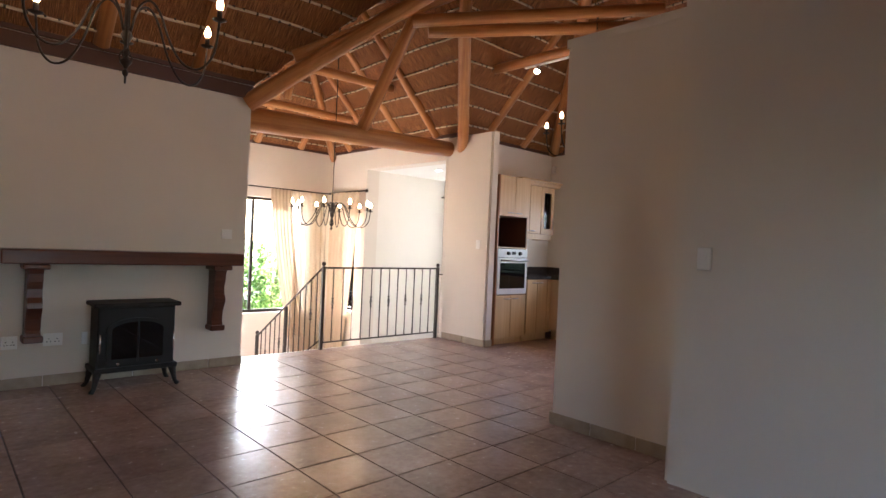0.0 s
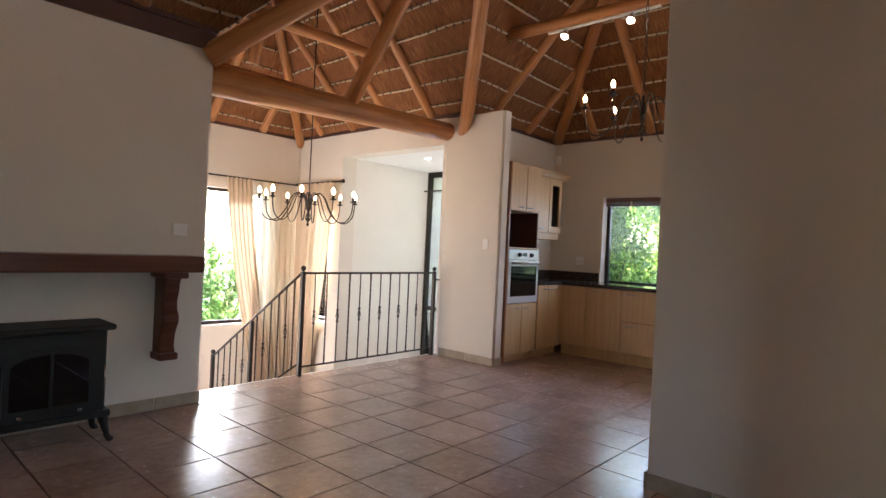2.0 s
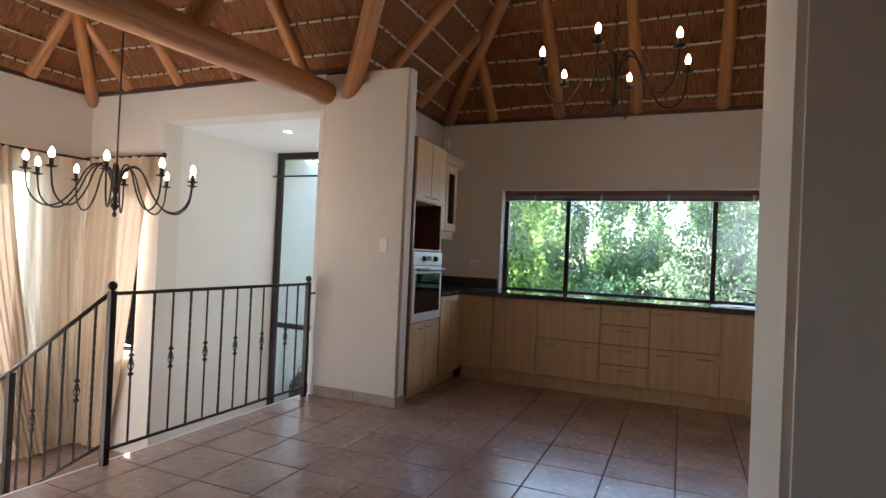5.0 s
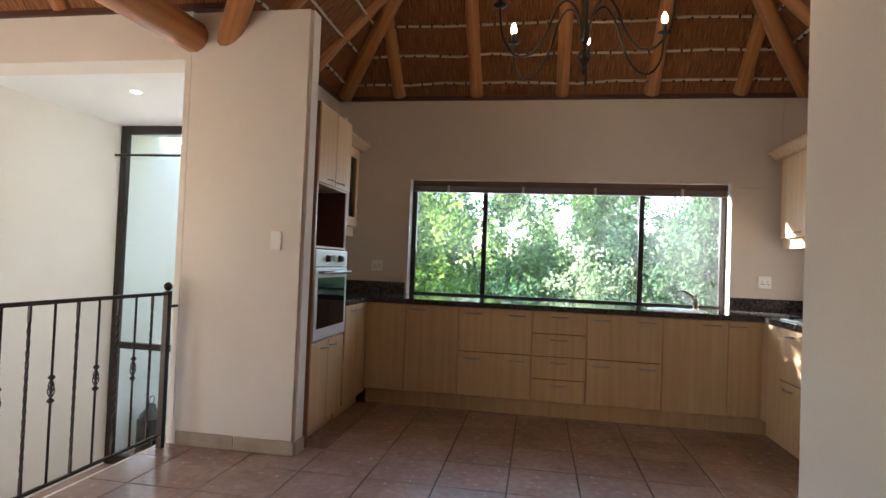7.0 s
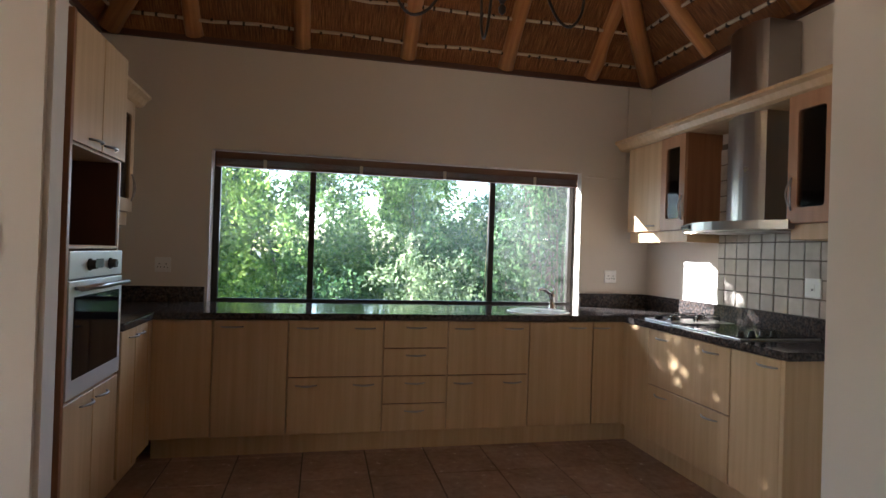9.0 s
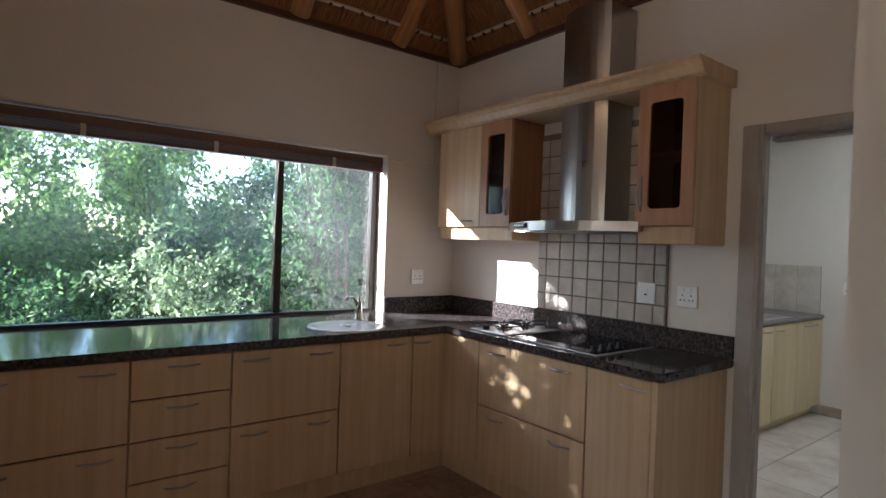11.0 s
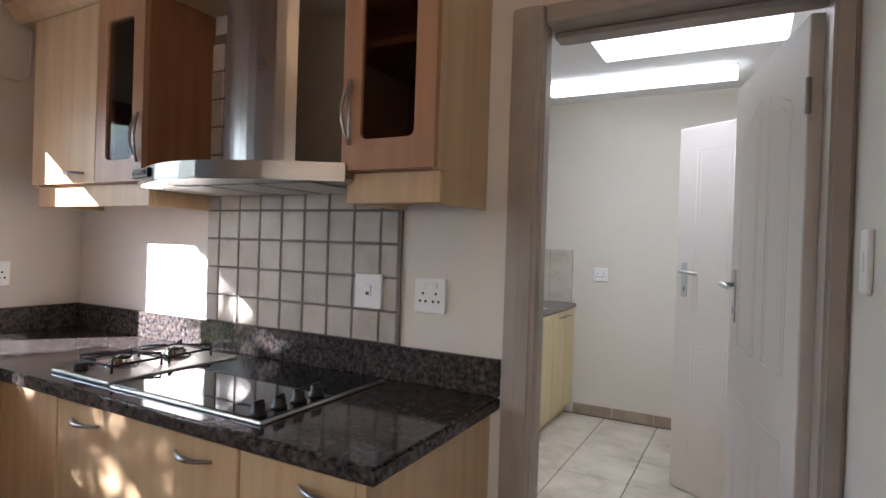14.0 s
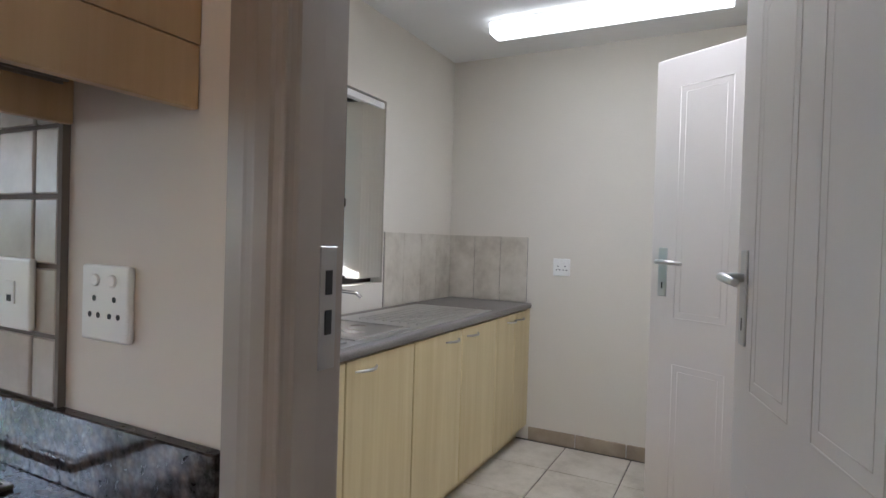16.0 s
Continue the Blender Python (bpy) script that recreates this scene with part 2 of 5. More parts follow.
def leaf_mat(name, dark, mid, light):
    """Leaves that let light through; each leaf and each clump differs in tone."""
    m = cloth(name, mid, 0.75)
    bsdf(m).inputs["Roughness"].default_value = 0.6
    r = m.node_tree.nodes.new("ShaderNodeNewGeometry").outputs["Random Per Island"]
    c = ramp(m, r, [(0.0, dark), (0.5, mid), (1.0, light)])
    c = mix(m, 1.0, c, ramp(m, noise_tex(m, world_coords(m), 1.1, 3), [(0.36, (0.55, 0.60, 0.62)), (0.62, (1.0, 1.0, 1.0))]), "MULTIPLY")
    paint(m, c)
    m.node_tree.links.new(c, m.node_tree.nodes["Translucent BSDF"].inputs[0])
    return m


LEAF = leaf_mat("green_shrub_leaves", (0.07, 0.14, 0.035), (0.20, 0.33, 0.07), (0.40, 0.52, 0.15))
LEAF_YOUNG = leaf_mat("yellow_green_leaves", (0.15, 0.25, 0.04), (0.36, 0.50, 0.09), (0.56, 0.66, 0.18))
LEAF_GREY = leaf_mat("grey_green_leaves", (0.14, 0.20, 0.09), (0.33, 0.41, 0.20), (0.52, 0.58, 0.34))
LEAF_DARK = leaf_mat("dark_green_leaves", (0.035, 0.085, 0.035), (0.10, 0.19, 0.07), (0.24, 0.34, 0.14))
BARK = mat("grey_bark", (0.12, 0.09, 0.065), 0.9)
SOIL = mat("garden_soil", (0.09, 0.075, 0.05), 0.95)
paint(SOIL, ramp(SOIL, noise_tex(SOIL, world_coords(SOIL), 3, 6), [(0.3, (0.05, 0.06, 0.025)), (0.7, (0.14, 0.12, 0.07))]))

# ---- building blocks ----


def box(bm, x0, x1, y0, y1, z0, z1):
    vs = [bm.verts.new(p) for p in ((x0, y0, z0), (x1, y0, z0), (x1, y1, z0), (x0, y1, z0), (x0, y0, z1), (x1, y0, z1), (x1, y1, z1), (x0, y1, z1))]
    for f in ((0, 3, 2, 1), (4, 5, 6, 7), (0, 1, 5, 4), (1, 2, 6, 5), (2, 3, 7, 6), (3, 0, 4, 7)):
        bm.faces.new([vs[i] for i in f])
    return bm


def bbox(x0, x1, y0, y1, z0, z1, r=0.0, seg=2):
    """A box with its edges rounded by r."""
    bm = box(bmesh.new(), min(x0, x1), max(x0, x1), min(y0, y1), max(y0, y1), min(z0, z1), max(z0, z1))
    if r:
        bmesh.ops.bevel(bm, geom=bm.edges[:], offset=r, segments=seg, affect="EDGES", profile=0.5)
    return bm


def tube(bm, points, radii, seg=10, caps=True):
    """A round bar through the points; radii is one number or one for each point."""
    pts = [Vector(p) for p in points]
    rad = radii if isinstance(radii, (list, tuple)) else [radii] * len(pts)
    rings, up = [], None
    for i, p in enumerate(pts):
        d = (pts[min(i + 1, len(pts) - 1)] - pts[max(i - 1, 0)]).normalized()
        if up is None:
            up = d.orthogonal().normalized()
        else:
            up = (up - d * up.dot(d)).normalized()
        side = d.cross(up)
        rings.append([bm.verts.new(p + (up * math.cos(a) + side * math.sin(a)) * rad[i]) for a in (2 * math.pi * k / seg for k in range(seg))])
    for a, b in zip(rings, rings[1:]):
        for k in range(seg):
            bm.faces.new((a[k], a[(k + 1) % seg], b[(k + 1) % seg], b[k])).smooth = True
    if caps:
        bm.faces.new(rings[0][::-1])
        bm.faces.new(rings[-1])
    return bm


def lathe(bm, profile, seg=20, at=(0, 0, 0)):
    """A turned shape: profile is (radius, z) from bottom to top."""
    rings = []
    for r, z in profile:
        rings.append([bm.verts.new((at[0] + r * math.cos(2 * math.pi * k / seg), at[1] + r * math.sin(2 * math.pi * k / seg), at[2] + z)) for k in range(seg)])
    for a, b in zip(rings, rings[1:]):
        for k in range(seg):
            bm.faces.new((a[k], a[(k + 1) % seg], b[(k + 1) % seg], b[k])).smooth = True
    bm.faces.new(rings[0][::-1])
    bm.faces.new(rings[-1])
    return bm


def prism(bm, outline, d0, d1, axis="x"):
    """An outline of (a, b) pushed from d0 to d1 along an axis; a, b are the two other axes in order."""
    def put(a, b, d):
        return {"x": (d, a, b), "y": (a, d, b), "z": (a, b, d)}[axis]
    lo = [bm.verts.new(put(a, b, d0)) for a, b in outline]
    hi = [bm.verts.new(put(a, b, d1)) for a, b in outline]
    n = len(outline)
    for i in range(n):
        bm.faces.new((lo[i], lo[(i + 1) % n], hi[(i + 1) % n], hi[i]))
    bm.faces.new(lo[::-1])
    bm.faces.new(hi)
    bmesh.ops.recalc_face_normals(bm, faces=bm.faces[:])
    return bm


def mesh_of(name, bm, material):
    me = bpy.data.meshes.new(name)
    bm.to_mesh(me)
    bm.free()
    me.materials.append(material)
    return me


def part(name, bm, material, parent, label=""):
    ob = new(name, mesh_of(name, bm, material))
    ob.parent = parent
    return tagged(ob, label)


def thing(name, label, category, group="", at=(0, 0, 0), turn=0):
    ob = new(name)
    ob.empty_display_size = 0.1
    ob.matrix_world = pose(*at, 0, 0, turn)
    return tagged(ob, label, category, group)


def solo(name, bm, material, label, category, group="", kind=""):
    ob = new(name, mesh_of(name, bm, material))
    return tagged(ob, label, category, group, kind)


def structure(name, bm, material, label, category=""):
    return tagged(new(name, mesh_of(name, bm, material)), label, category or name.split("_")[0], kind="structure")


def soft_wall(name, material, x0, x1, y0, y1, z0, z1, label, corners, r=0.03):
    """A solid wall block; the upright edges at the corners (x, y) are rounded."""
    bm = box(bmesh.new(), x0, x1, y0, y1, z0, z1)
    bmesh.ops.bevel(bm, geom=[e for e in bm.edges if abs(e.verts[0].co.z - e.verts[1].co.z) > 0.1 and any(abs(e.verts[0].co.x - cx) + abs(e.verts[0].co.y - cy) < 0.01 for cx, cy in corners)], offset=r, segments=4, affect="EDGES")
    for f in bm.faces:
        f.smooth = False
    return structure(name, bm, material, label, "wall")


def wall_run(name, material, axis, d0, d1, a0, a1, z0, z1, holes, label):
    """A wall from a0 to a1 along its run, d0..d1 thick, with rectangular holes (a0, a1, z0, z1)."""
    bm = bmesh.new()
    cuts = sorted({a0, a1, *[h[0] for h in holes], *[h[1] for h in holes]})
    for s, e in zip(cuts, cuts[1:]):
        mid = (s + e) / 2
        zs = z0
        for h in sorted((h for h in holes if h[0] < mid < h[1]), key=lambda h: h[2]) + [(0, 0, z1, z1)]:
            if h[2] > zs + 1e-4:
                if axis == "x":
                    box(bm, s, e, d0, d1, zs, h[2])
                else:
                    box(bm, d0, d1, s, e, zs, h[2])
            zs = h[3]
    bmesh.ops.remove_doubles(bm, verts=bm.verts[:], dist=1e-4)
    return structure(name, bm, material, label, "wall")


# ---- plan ----
PLATE = 2.74            # height of the wall plate
NORTH, EAST, SOUTH = 5.22, 6.88, 0.98   # inner faces: fireplace wall, kitchen window wall, hob wall
WING = 4.88             # inner face of the dining wing's east wall, and of the pier
DINING_N = 8.40
LOW = -0.90             # dining floor
LAND = 5.52             # edge of the upper floor

soft_wall("wall_fireplace", WALL, -2.8, 2.0, NORTH, NORTH + 0.24, LOW, PLATE, "cream plastered fireplace wall", [(2.0, NORTH), (2.0, NORTH + 0.24)])
wall_run("wall_dining_west", WALL, "y", 1.76, 2.0, NORTH + 0.24, DINING_N + 0.24, LOW, PLATE, [], "cream plastered dining wall")
wall_run("wall_dining_north", WALL, "x", DINING_N, DINING_N + 0.24, 2.0, WING + 0.24, LOW, PLATE, [(2.45, 4.42, 0.05, 1.90)], "cream plastered wall with a wide window")
wall_run("wall_dining_east", WALL, "y", WING, WING + 0.24, 5.46, DINING_N, LOW, PLATE, [(5.5, 7.36, LOW, 2.425), (7.62, 8.22, 0.10, 1.90)], "cream plastered wall with an entrance recess")
soft_wall("pier", WALL, WING, WING + 0.14, 4.65, 5.455, 0, 2.72, "cream plastered pier with rounded edges", [(WING, 4.65), (WING + 0.14, 4.65)], 0.02)
wall_run("wall_kitchen_north", WALL, "x", NORTH, NORTH + 0.24, WING + 0.14, EAST + 0.24, LOW, PLATE, [], "cream plastered kitchen wall")
wall_run("wall_kitchen_east", WALL, "y", EAST, EAST + 0.24, SOUTH - 0.22, NORTH, 0, PLATE, [(1.60, 4.465, 0.85, 1.985)], "cream plastered kitchen wall with a long window")
wall_run("wall_hob", WALL, "x", SOUTH - 0.14, SOUTH, 3.95, EAST, 0, PLATE, [(3.97, 4.75, 0.0, 1.95)], "cream plastered wall behind the hob")
soft_wall("wall_block_north", WALL, 3.05, 3.95, 2.10, 2.28, 0, 2.72, "cream plastered wall corner", [(3.05, 2.28), (3.95, 2.28)])
wall_run("wall_block_west", WALL, "y", 3.05, 3.19, 1.27, 2.10, 0, 2.719, [], "cream plastered wall")
wall_run("wall_block_east", WALL, "y", 3.81, 3.95, 0.84, 2.10, 0, 2.719, [], "cream plastered wall beside the scullery door")

floor = structure("floor", box(bmesh.new(), -2.8, EAST, -3.2, LAND - 0.01, -0.2, -0.008), GROUT, "dark grout bed of the tiled floor")
structure("floor_dining", box(bmesh.new(), 2.0, 6.9, LAND, DINING_N, LOW - 0.1, LOW), TILE, "tiled floor of the lower dining room")
structure("ground", box(bmesh.new(), -400, 400, -400, 400, -1.3, -1.0), SOIL, "bare garden soil")

# roof: thatch slopes at 45 degrees
def slope(name, pts, label):
    bm = bmesh.new()
    uv = bm.loops.layers.uv.new("UVMap")
    vs = [bm.verts.new(p) for p in pts]
    f = bm.faces.new(vs)
    f.normal_update()
    n = f.normal.copy()
    along = Vector((0, 0, 1)).cross(n).normalized()
    up = n.cross(along)
    for l in f.loops:
        l[uv].uv = (l.vert.co.dot(along), l.vert.co.dot(up))
    return tagged(new(name, mesh_of(name, bm, THATCH)), label, "ceiling", kind="structure")


RIDGE_Y = (NORTH + SOUTH) / 2
RIDGE = PLATE + NORTH - RIDGE_Y
WX = (2.0 + WING) / 2
WR = PLATE + WING - WX
VY = NORTH - (WING - WX)
slope("ceiling_north", [(-2.8, NORTH, PLATE), (2.0, NORTH, PLATE), (WX, VY, WR), (WING, NORTH, PLATE), (EAST, NORTH, PLATE), (EAST - (NORTH - RIDGE_Y), RIDGE_Y, RIDGE), (-2.8, RIDGE_Y, RIDGE)], "reed thatch underside over the living room")
slope("ceiling_wing_west", [(2.0, NORTH, PLATE), (2.0, DINING_N, PLATE), (WX, DINING_N - (WX - 2.0), WR), (WX, VY, WR)], "reed thatch underside over the dining room")
slope("ceiling_wing_east", [(WING, NORTH, PLATE), (WX, VY, WR), (WX, DINING_N - (WX - 2.0), WR), (WING, DINING_N, PLATE)], "reed thatch underside over the dining room")
slope("ceiling_wing_north", [(2.0, DINING_N, PLATE), (WING, DINING_N, PLATE), (WX, DINING_N - (WX - 2.0), WR)], "reed thatch hip over the dining room")
slope("ceiling_east", [(EAST, SOUTH, PLATE), (EAST - (RIDGE_Y - SOUTH), RIDGE_Y, RIDGE), (EAST, NORTH, PLATE)], "reed thatch hip over the kitchen")
slope("ceiling_south", [(2.84, SOUTH, PLATE), (2.84, RIDGE_Y, RIDGE), (EAST - (RIDGE_Y - SOUTH), RIDGE_Y, RIDGE), (EAST, SOUTH, PLATE)], "reed thatch underside over the kitchen")

# unseen outer shell above the reed lining, added to stop sun leaks
bm = bmesh.new()
for o in [o for o in bpy.data.objects if o.name.startswith("ceiling_")]:
    bm.faces.new([bm.verts.new(v.co + Vector((0, 0, 0.2))) for v in o.data.vertices])
bmesh.ops.solidify(bm, geom=bm.faces[:], thickness=0.05)
# boxes closing the eave gap against the sun
box(bm, EAST + 0.105, EAST + 0.24, SOUTH - 0.2, NORTH + 0.24, PLATE + 0.002, PLATE + 0.35)
box(bm, WING + 0.3, EAST + 0.1, NORTH + 0.105, NORTH + 0.24, PLATE + 0.002, PLATE + 0.35)
structure("roof", bm, THATCH, "unseen outer thatch shell added to keep sun out", "roof")

# ---- walls of the living room and scullery, lids and roof closures ----
soft_wall("wall_living_near", WALL, 2.72, 3.05, -3.2, 1.275, 0, 6.9, "cream plastered wall with a rounded edge", [(2.72, 1.275)])
# opening in the south wall is made up to light the living room
wall_run("wall_living_south", WALL, "x", -3.44, -3.2, -2.8, 3.05, 0, 6.9, [(-0.2, 1.0, 0.0, 2.1)], "cream plastered wall with an unseen opening added for daylight")
wall_run("wall_living_west", WALL, "y", -2.8, -2.56, -3.2, NORTH, 0, 6.9, [], "cream plastered living room wall")
structure("ceiling_block", box(bmesh.new(), 3.05, 3.95, 0.84, 2.28, 2.72, 2.78), WALL, "plastered top of the wall block", "ceiling")
SC_W, SC_E, SC_S, SC_N, SC_H = 3.82, 5.95, -2.0, 0.84, 2.49
wall_run("wall_scullery_south", WALL_CREAM, "x", SC_S - 0.2, SC_S, SC_W - 0.2, SC_E + 0.2, 0, 3.0, [], "white plastered scullery wall")
wall_run("wall_scullery_west", WALL_CREAM, "y", SC_W - 0.2, SC_W, SC_S, 0.84, 0, 3.0, [(-1.28, -0.53, 0, 2.04)], "white plastered scullery wall with a doorway")
wall_run("wall_scullery_east", WALL_CREAM, "y", SC_E, SC_E + 0.2, SC_S, SC_N, 0, 3.0, [(-1.16, 0.3, 1.02, 2.03)], "white plastered scullery wall with a window")
wall_run("wall_scullery_north", WALL_CREAM, "x", SC_N - 0.012, SC_N - 0.002, 4.76, SC_E, 0, SC_H, [], "white plastered scullery wall")
bm = bmesh.new()
for x0, x1, y0, y1 in ((3.05, 3.99, SC_S, SC_N), (4.97, SC_E, SC_S, SC_N), (3.99, 4.97, SC_S, -1.1), (3.99, 4.97, 0.0, SC_N)):
    box(bm, x0, x1, y0, y1, SC_H, SC_H + 0.12)
for x0, x1, y0, y1 in ((3.91, 3.99, -1.18, 0.08), (4.97, 5.05, -1.18, 0.08), (3.99, 4.97, -1.18, -1.1), (3.99, 4.97, 0.0, 0.08)):
    box(bm, x0, x1, y0, y1, SC_H + 0.12, SC_H + 0.36)
structure("ceiling_scullery", bm, CEILING, "white scullery ceiling with a skylight shaft", "ceiling")
structure("floor_scullery_bed", box(bmesh.new(), SC_W - 0.2, SC_E, SC_S, SC_N, -0.007, -0.004), WALL_GROUT, "grey grout bed of the scullery floor", "floor")

TOPY = 1.0
slope("ceiling_living_north", [(-2.8, RIDGE_Y, RIDGE), (2.9, RIDGE_Y, RIDGE), (2.9, TOPY, PLATE + NORTH - TOPY), (-2.8, TOPY, PLATE + NORTH - TOPY)], "reed thatch underside high over the living room")
slope("ceiling_living_south", [(-2.8, TOPY, PLATE + NORTH - TOPY), (2.9, TOPY, PLATE + NORTH - TOPY), (2.9, -3.3, 2.7), (-2.8, -3.3, 2.7)], "reed thatch underside over the living room")
bm = bmesh.new()
prism(bm, [(-3.3, 2.6), (RIDGE_Y, RIDGE + 0.02), (TOPY, 6.98)], 2.84, 2.9, "x")
structure("wall_gable", bm, WALL, "plastered gable under the thatch", "wall")

# recess of the entrance
structure("ceiling_recess", box(bmesh.new(), WING + 0.24, 6.72, 5.46, 7.6, 2.425, 2.55), CEILING, "white ceiling of the entrance recess", "ceiling")
structure("wall_recess_north", box(bmesh.new(), WING + 0.24, 9.2, 7.36, 7.6, LOW - 0.1, 2.425), WALL_RECESS, "white plastered wall of the entrance", "wall")
structure("ceiling_porch", box(bmesh.new(), 6.73, 7.15, 5.46, 7.6, 2.43, 2.55), CEILING, "white ceiling of the porch", "ceiling")
structure("floor_porch", box(bmesh.new(), 6.9, 9.2, 5.46, 7.36, LOW - 0.1, LOW - 0.002), TILE, "tiled porch floor", "floor")
wall_run("wall_porch_south", WALL_RECESS, "x", 5.46, 5.5, WING + 0.24, 6.9, LOW, 2.425, [], "white plastered wall of the entrance recess")


def skirting(name, axis, d, out, a0, a1, z=0.0, h=0.085, length=0.33):
    """Skirting tiles along a wall face at d, standing out by a centimetre."""
    root = tagged(new(name), "beige ceramic skirting tiles along the wall", "skirting", kind="structure")
    n = max(1, round(abs(a1 - a0) / length))
    w = (a1 - a0) / n
    me = None
    for i in range(n):
        if me is None:
            bm = bbox(0, w - 0.006, 0, 0.011, 0, h, 0.003, 1) if axis == "x" else bbox(0, 0.011, 0, w - 0.006, 0, h, 0.003, 1)
            me = mesh_of("skirting_tile", bm, SKIRT)
        ob = new("skirting_tile", me)
        ob.parent = root
        dd = d if out > 0 else d - 0.011
        ob.location = (a0 + i * w, dd, z) if axis == "x" else (dd, a0 + i * w, z)
    return root


skirting("baseboard", "x", NORTH, -1, -2.5, 2.0)
skirting("baseboard", "y", WING, -1, 4.65, 5.44)
skirting("baseboard", "x", 4.65, -1, WING + 0.002, WING + 0.138)
skirting("baseboard", "y", 3.05, -1, 1.28, 2.28)
skirting("baseboard", "x", 2.28, 1, 3.05, 3.95)
skirting("baseboard", "y", 3.95, 1, 1.05, 2.28)
skirting("baseboard", "x", SC_S, 1, SC_W, SC_E - 0.6)

# ---- stairs down to the dining room ----
STEP, TREAD = -LOW / 5, 0.33
bm = bmesh.new()
for i in range(5):
    box(bm, 2.0, 3.08, LAND + TREAD * i, LAND + TREAD * (i + 1), LOW, -STEP * (i + 1) + 0.0)
structure("stairs", bm, TILE, "tiled stairs down to the dining room", "stairs")
structure("landing_edge", box(bmesh.new(), 2.0, WING, LAND - 0.01, LAND + 0.02, LOW, -0.002), WALL, "plastered edge of the upper floor", "wall")

# ---- roof poles ----
POLES = "roof poles"


def pole(name, a, b, r0, r1, label, bow=0.012):
    a, b = Vector(a), Vector(b)
    n = 7
    side = (b - a).orthogonal().normalized()
    rnd = random.Random(hash((round(a.x, 2), round(a.y, 2), round(b.z, 2))) & 0xffff)
    pts, rad = [], []
    for i in range(n):
        f = i / (n - 1)
        wob = side * rnd.uniform(-bow, bow) if 0 < i < n - 1 else Vector()
        pts.append(a.lerp(b, f) + wob)
        rad.append((r0 + (r1 - r0) * f) * rnd.uniform(0.96, 1.04))
    d = (b - a)
    m = Matrix.Translation(a) @ d.to_track_quat("Z", "Y").to_matrix().to_4x4()
    inv = m.inverted()
    ob = new(name, mesh_of(name, tube(bmesh.new(), [inv @ p for p in pts], rad, 12), POLE))
    ob.matrix_world = m
    return tagged(ob, label, "roof pole", POLES)


RAFT = "round varnished timber rafter under the thatch"
DROP = 0.055


def rafter(x, y, dx, dy, run, r=0.062):
    """A rafter from the wall plate at (x, y), rising at 45 degrees."""
    z = PLATE + 0.0
    pole("rafter", (x + dx * 0.035, y + dy * 0.035, z + 0.035), (x + dx * run, y + dy * run, z + run), r, r * 0.85, RAFT)


half = NORTH - RIDGE_Y
for x in (-1.6, -0.85, -0.1, 0.69, 1.46):
    rafter(x, NORTH, 0, -1, 3.0)
for x in (5.30, 6.10):
    rafter(x, NORTH, 0, -1, min(half, EAST - x))
for y in (4.60, 3.86, 3.08, 2.30, 1.57):
    rafter(EAST, y, -1, 0, min(NORTH - y, y - SOUTH, half))
for x in (6.1, 5.3, 4.5, 3.7):
    rafter(x, SOUTH, 0, 1, min(half, EAST - x))
for y in (7.80, 7.10, 6.385, 5.67):
    rafter(WING, y, -1, 0, min(WING - WX, DINING_N - y))
    rafter(2.0, y, 1, 0, min(WING - WX, DINING_N - y))
for x in (2.7, 3.46, 4.22):
    rafter(x, DINING_N, 0, -1, min(WING - x, x - 2.0))
HIP = "round varnished hip rafter at the roof corner"
z0 = PLATE - 0.075
pole("hip_rafter", (EAST - 0.09, NORTH - 0.09, z0 + 0.09), (EAST - half, RIDGE_Y, z0 + half), 0.07, 0.06, HIP)
pole("hip_rafter", (EAST - 0.09, SOUTH + 0.09, z0 + 0.09), (EAST - half, RIDGE_Y, z0 + half), 0.07, 0.06, HIP)
w = WING - WX
pole("hip_rafter", (WING, DINING_N, z0), (WX, DINING_N - w, z0 + w), 0.06, 0.055, HIP)
pole("hip_rafter", (2.0, DINING_N, z0), (WX, DINING_N - w, z0 + w), 0.06, 0.055, HIP)
VAL = "thick varnished valley pole between two roof slopes"
pole("valley_pole", (1.96, NORTH + 0.02, z0 - 0.1), (WX + 0.1, VY - 0.1, z0 + w - 0.1), 0.085, 0.075, VAL)
pole("valley_pole", (WING + 0.06, NORTH + 0.03, z0 - 0.12), (WX - 0.02, VY - 0.02, z0 + w - 0.1), 0.075, 0.065, VAL)
pole("ridge_pole", (WX, VY, z0 + w - 0.02), (WX, DINING_N - w, z0 + w - 0.02), 0.06, 0.06, "round varnished ridge pole of the dining roof")
pole("ridge_pole", (-2.6, RIDGE_Y, z0 + half), (EAST - half, RIDGE_Y, z0 + half), 0.07, 0.07, "round varnished ridge pole of the main roof")
pole("tie_beam", (1.96, 5.42, 2.45), (4.92, 5.45, 2.57), 0.12, 0.105, "heavy varnished log tie beam across the dining opening", 0.006)
pole("strut", (3.42, 5.43, 2.55), (3.44, 4.25, 4.02), 0.075, 0.065, "leaning varnished strut standing on the tie beam")
pole("collar_pole", (2.66, 5.9, 3.30), (4.2, 5.9, 3.32), 0.06, 0.055, "varnished collar pole across the dining roof")
pole("collar_pole", (2.5, 7.0, 3.05), (4.3, 7.0, 3.07), 0.055, 0.05, "thin varnished collar pole across the dining roof")
pole("hanging_post", (2.95, 6.4, 3.00), (2.95, 6.2, 3.6), 0.055, 0.05, "short varnished post between two collar poles")
pole("collar_pole", (2.25, 4.9, 3.02), (3.62, 4.05, 3.86), 0.06, 0.055, "varnished pole lying along the valley pole")
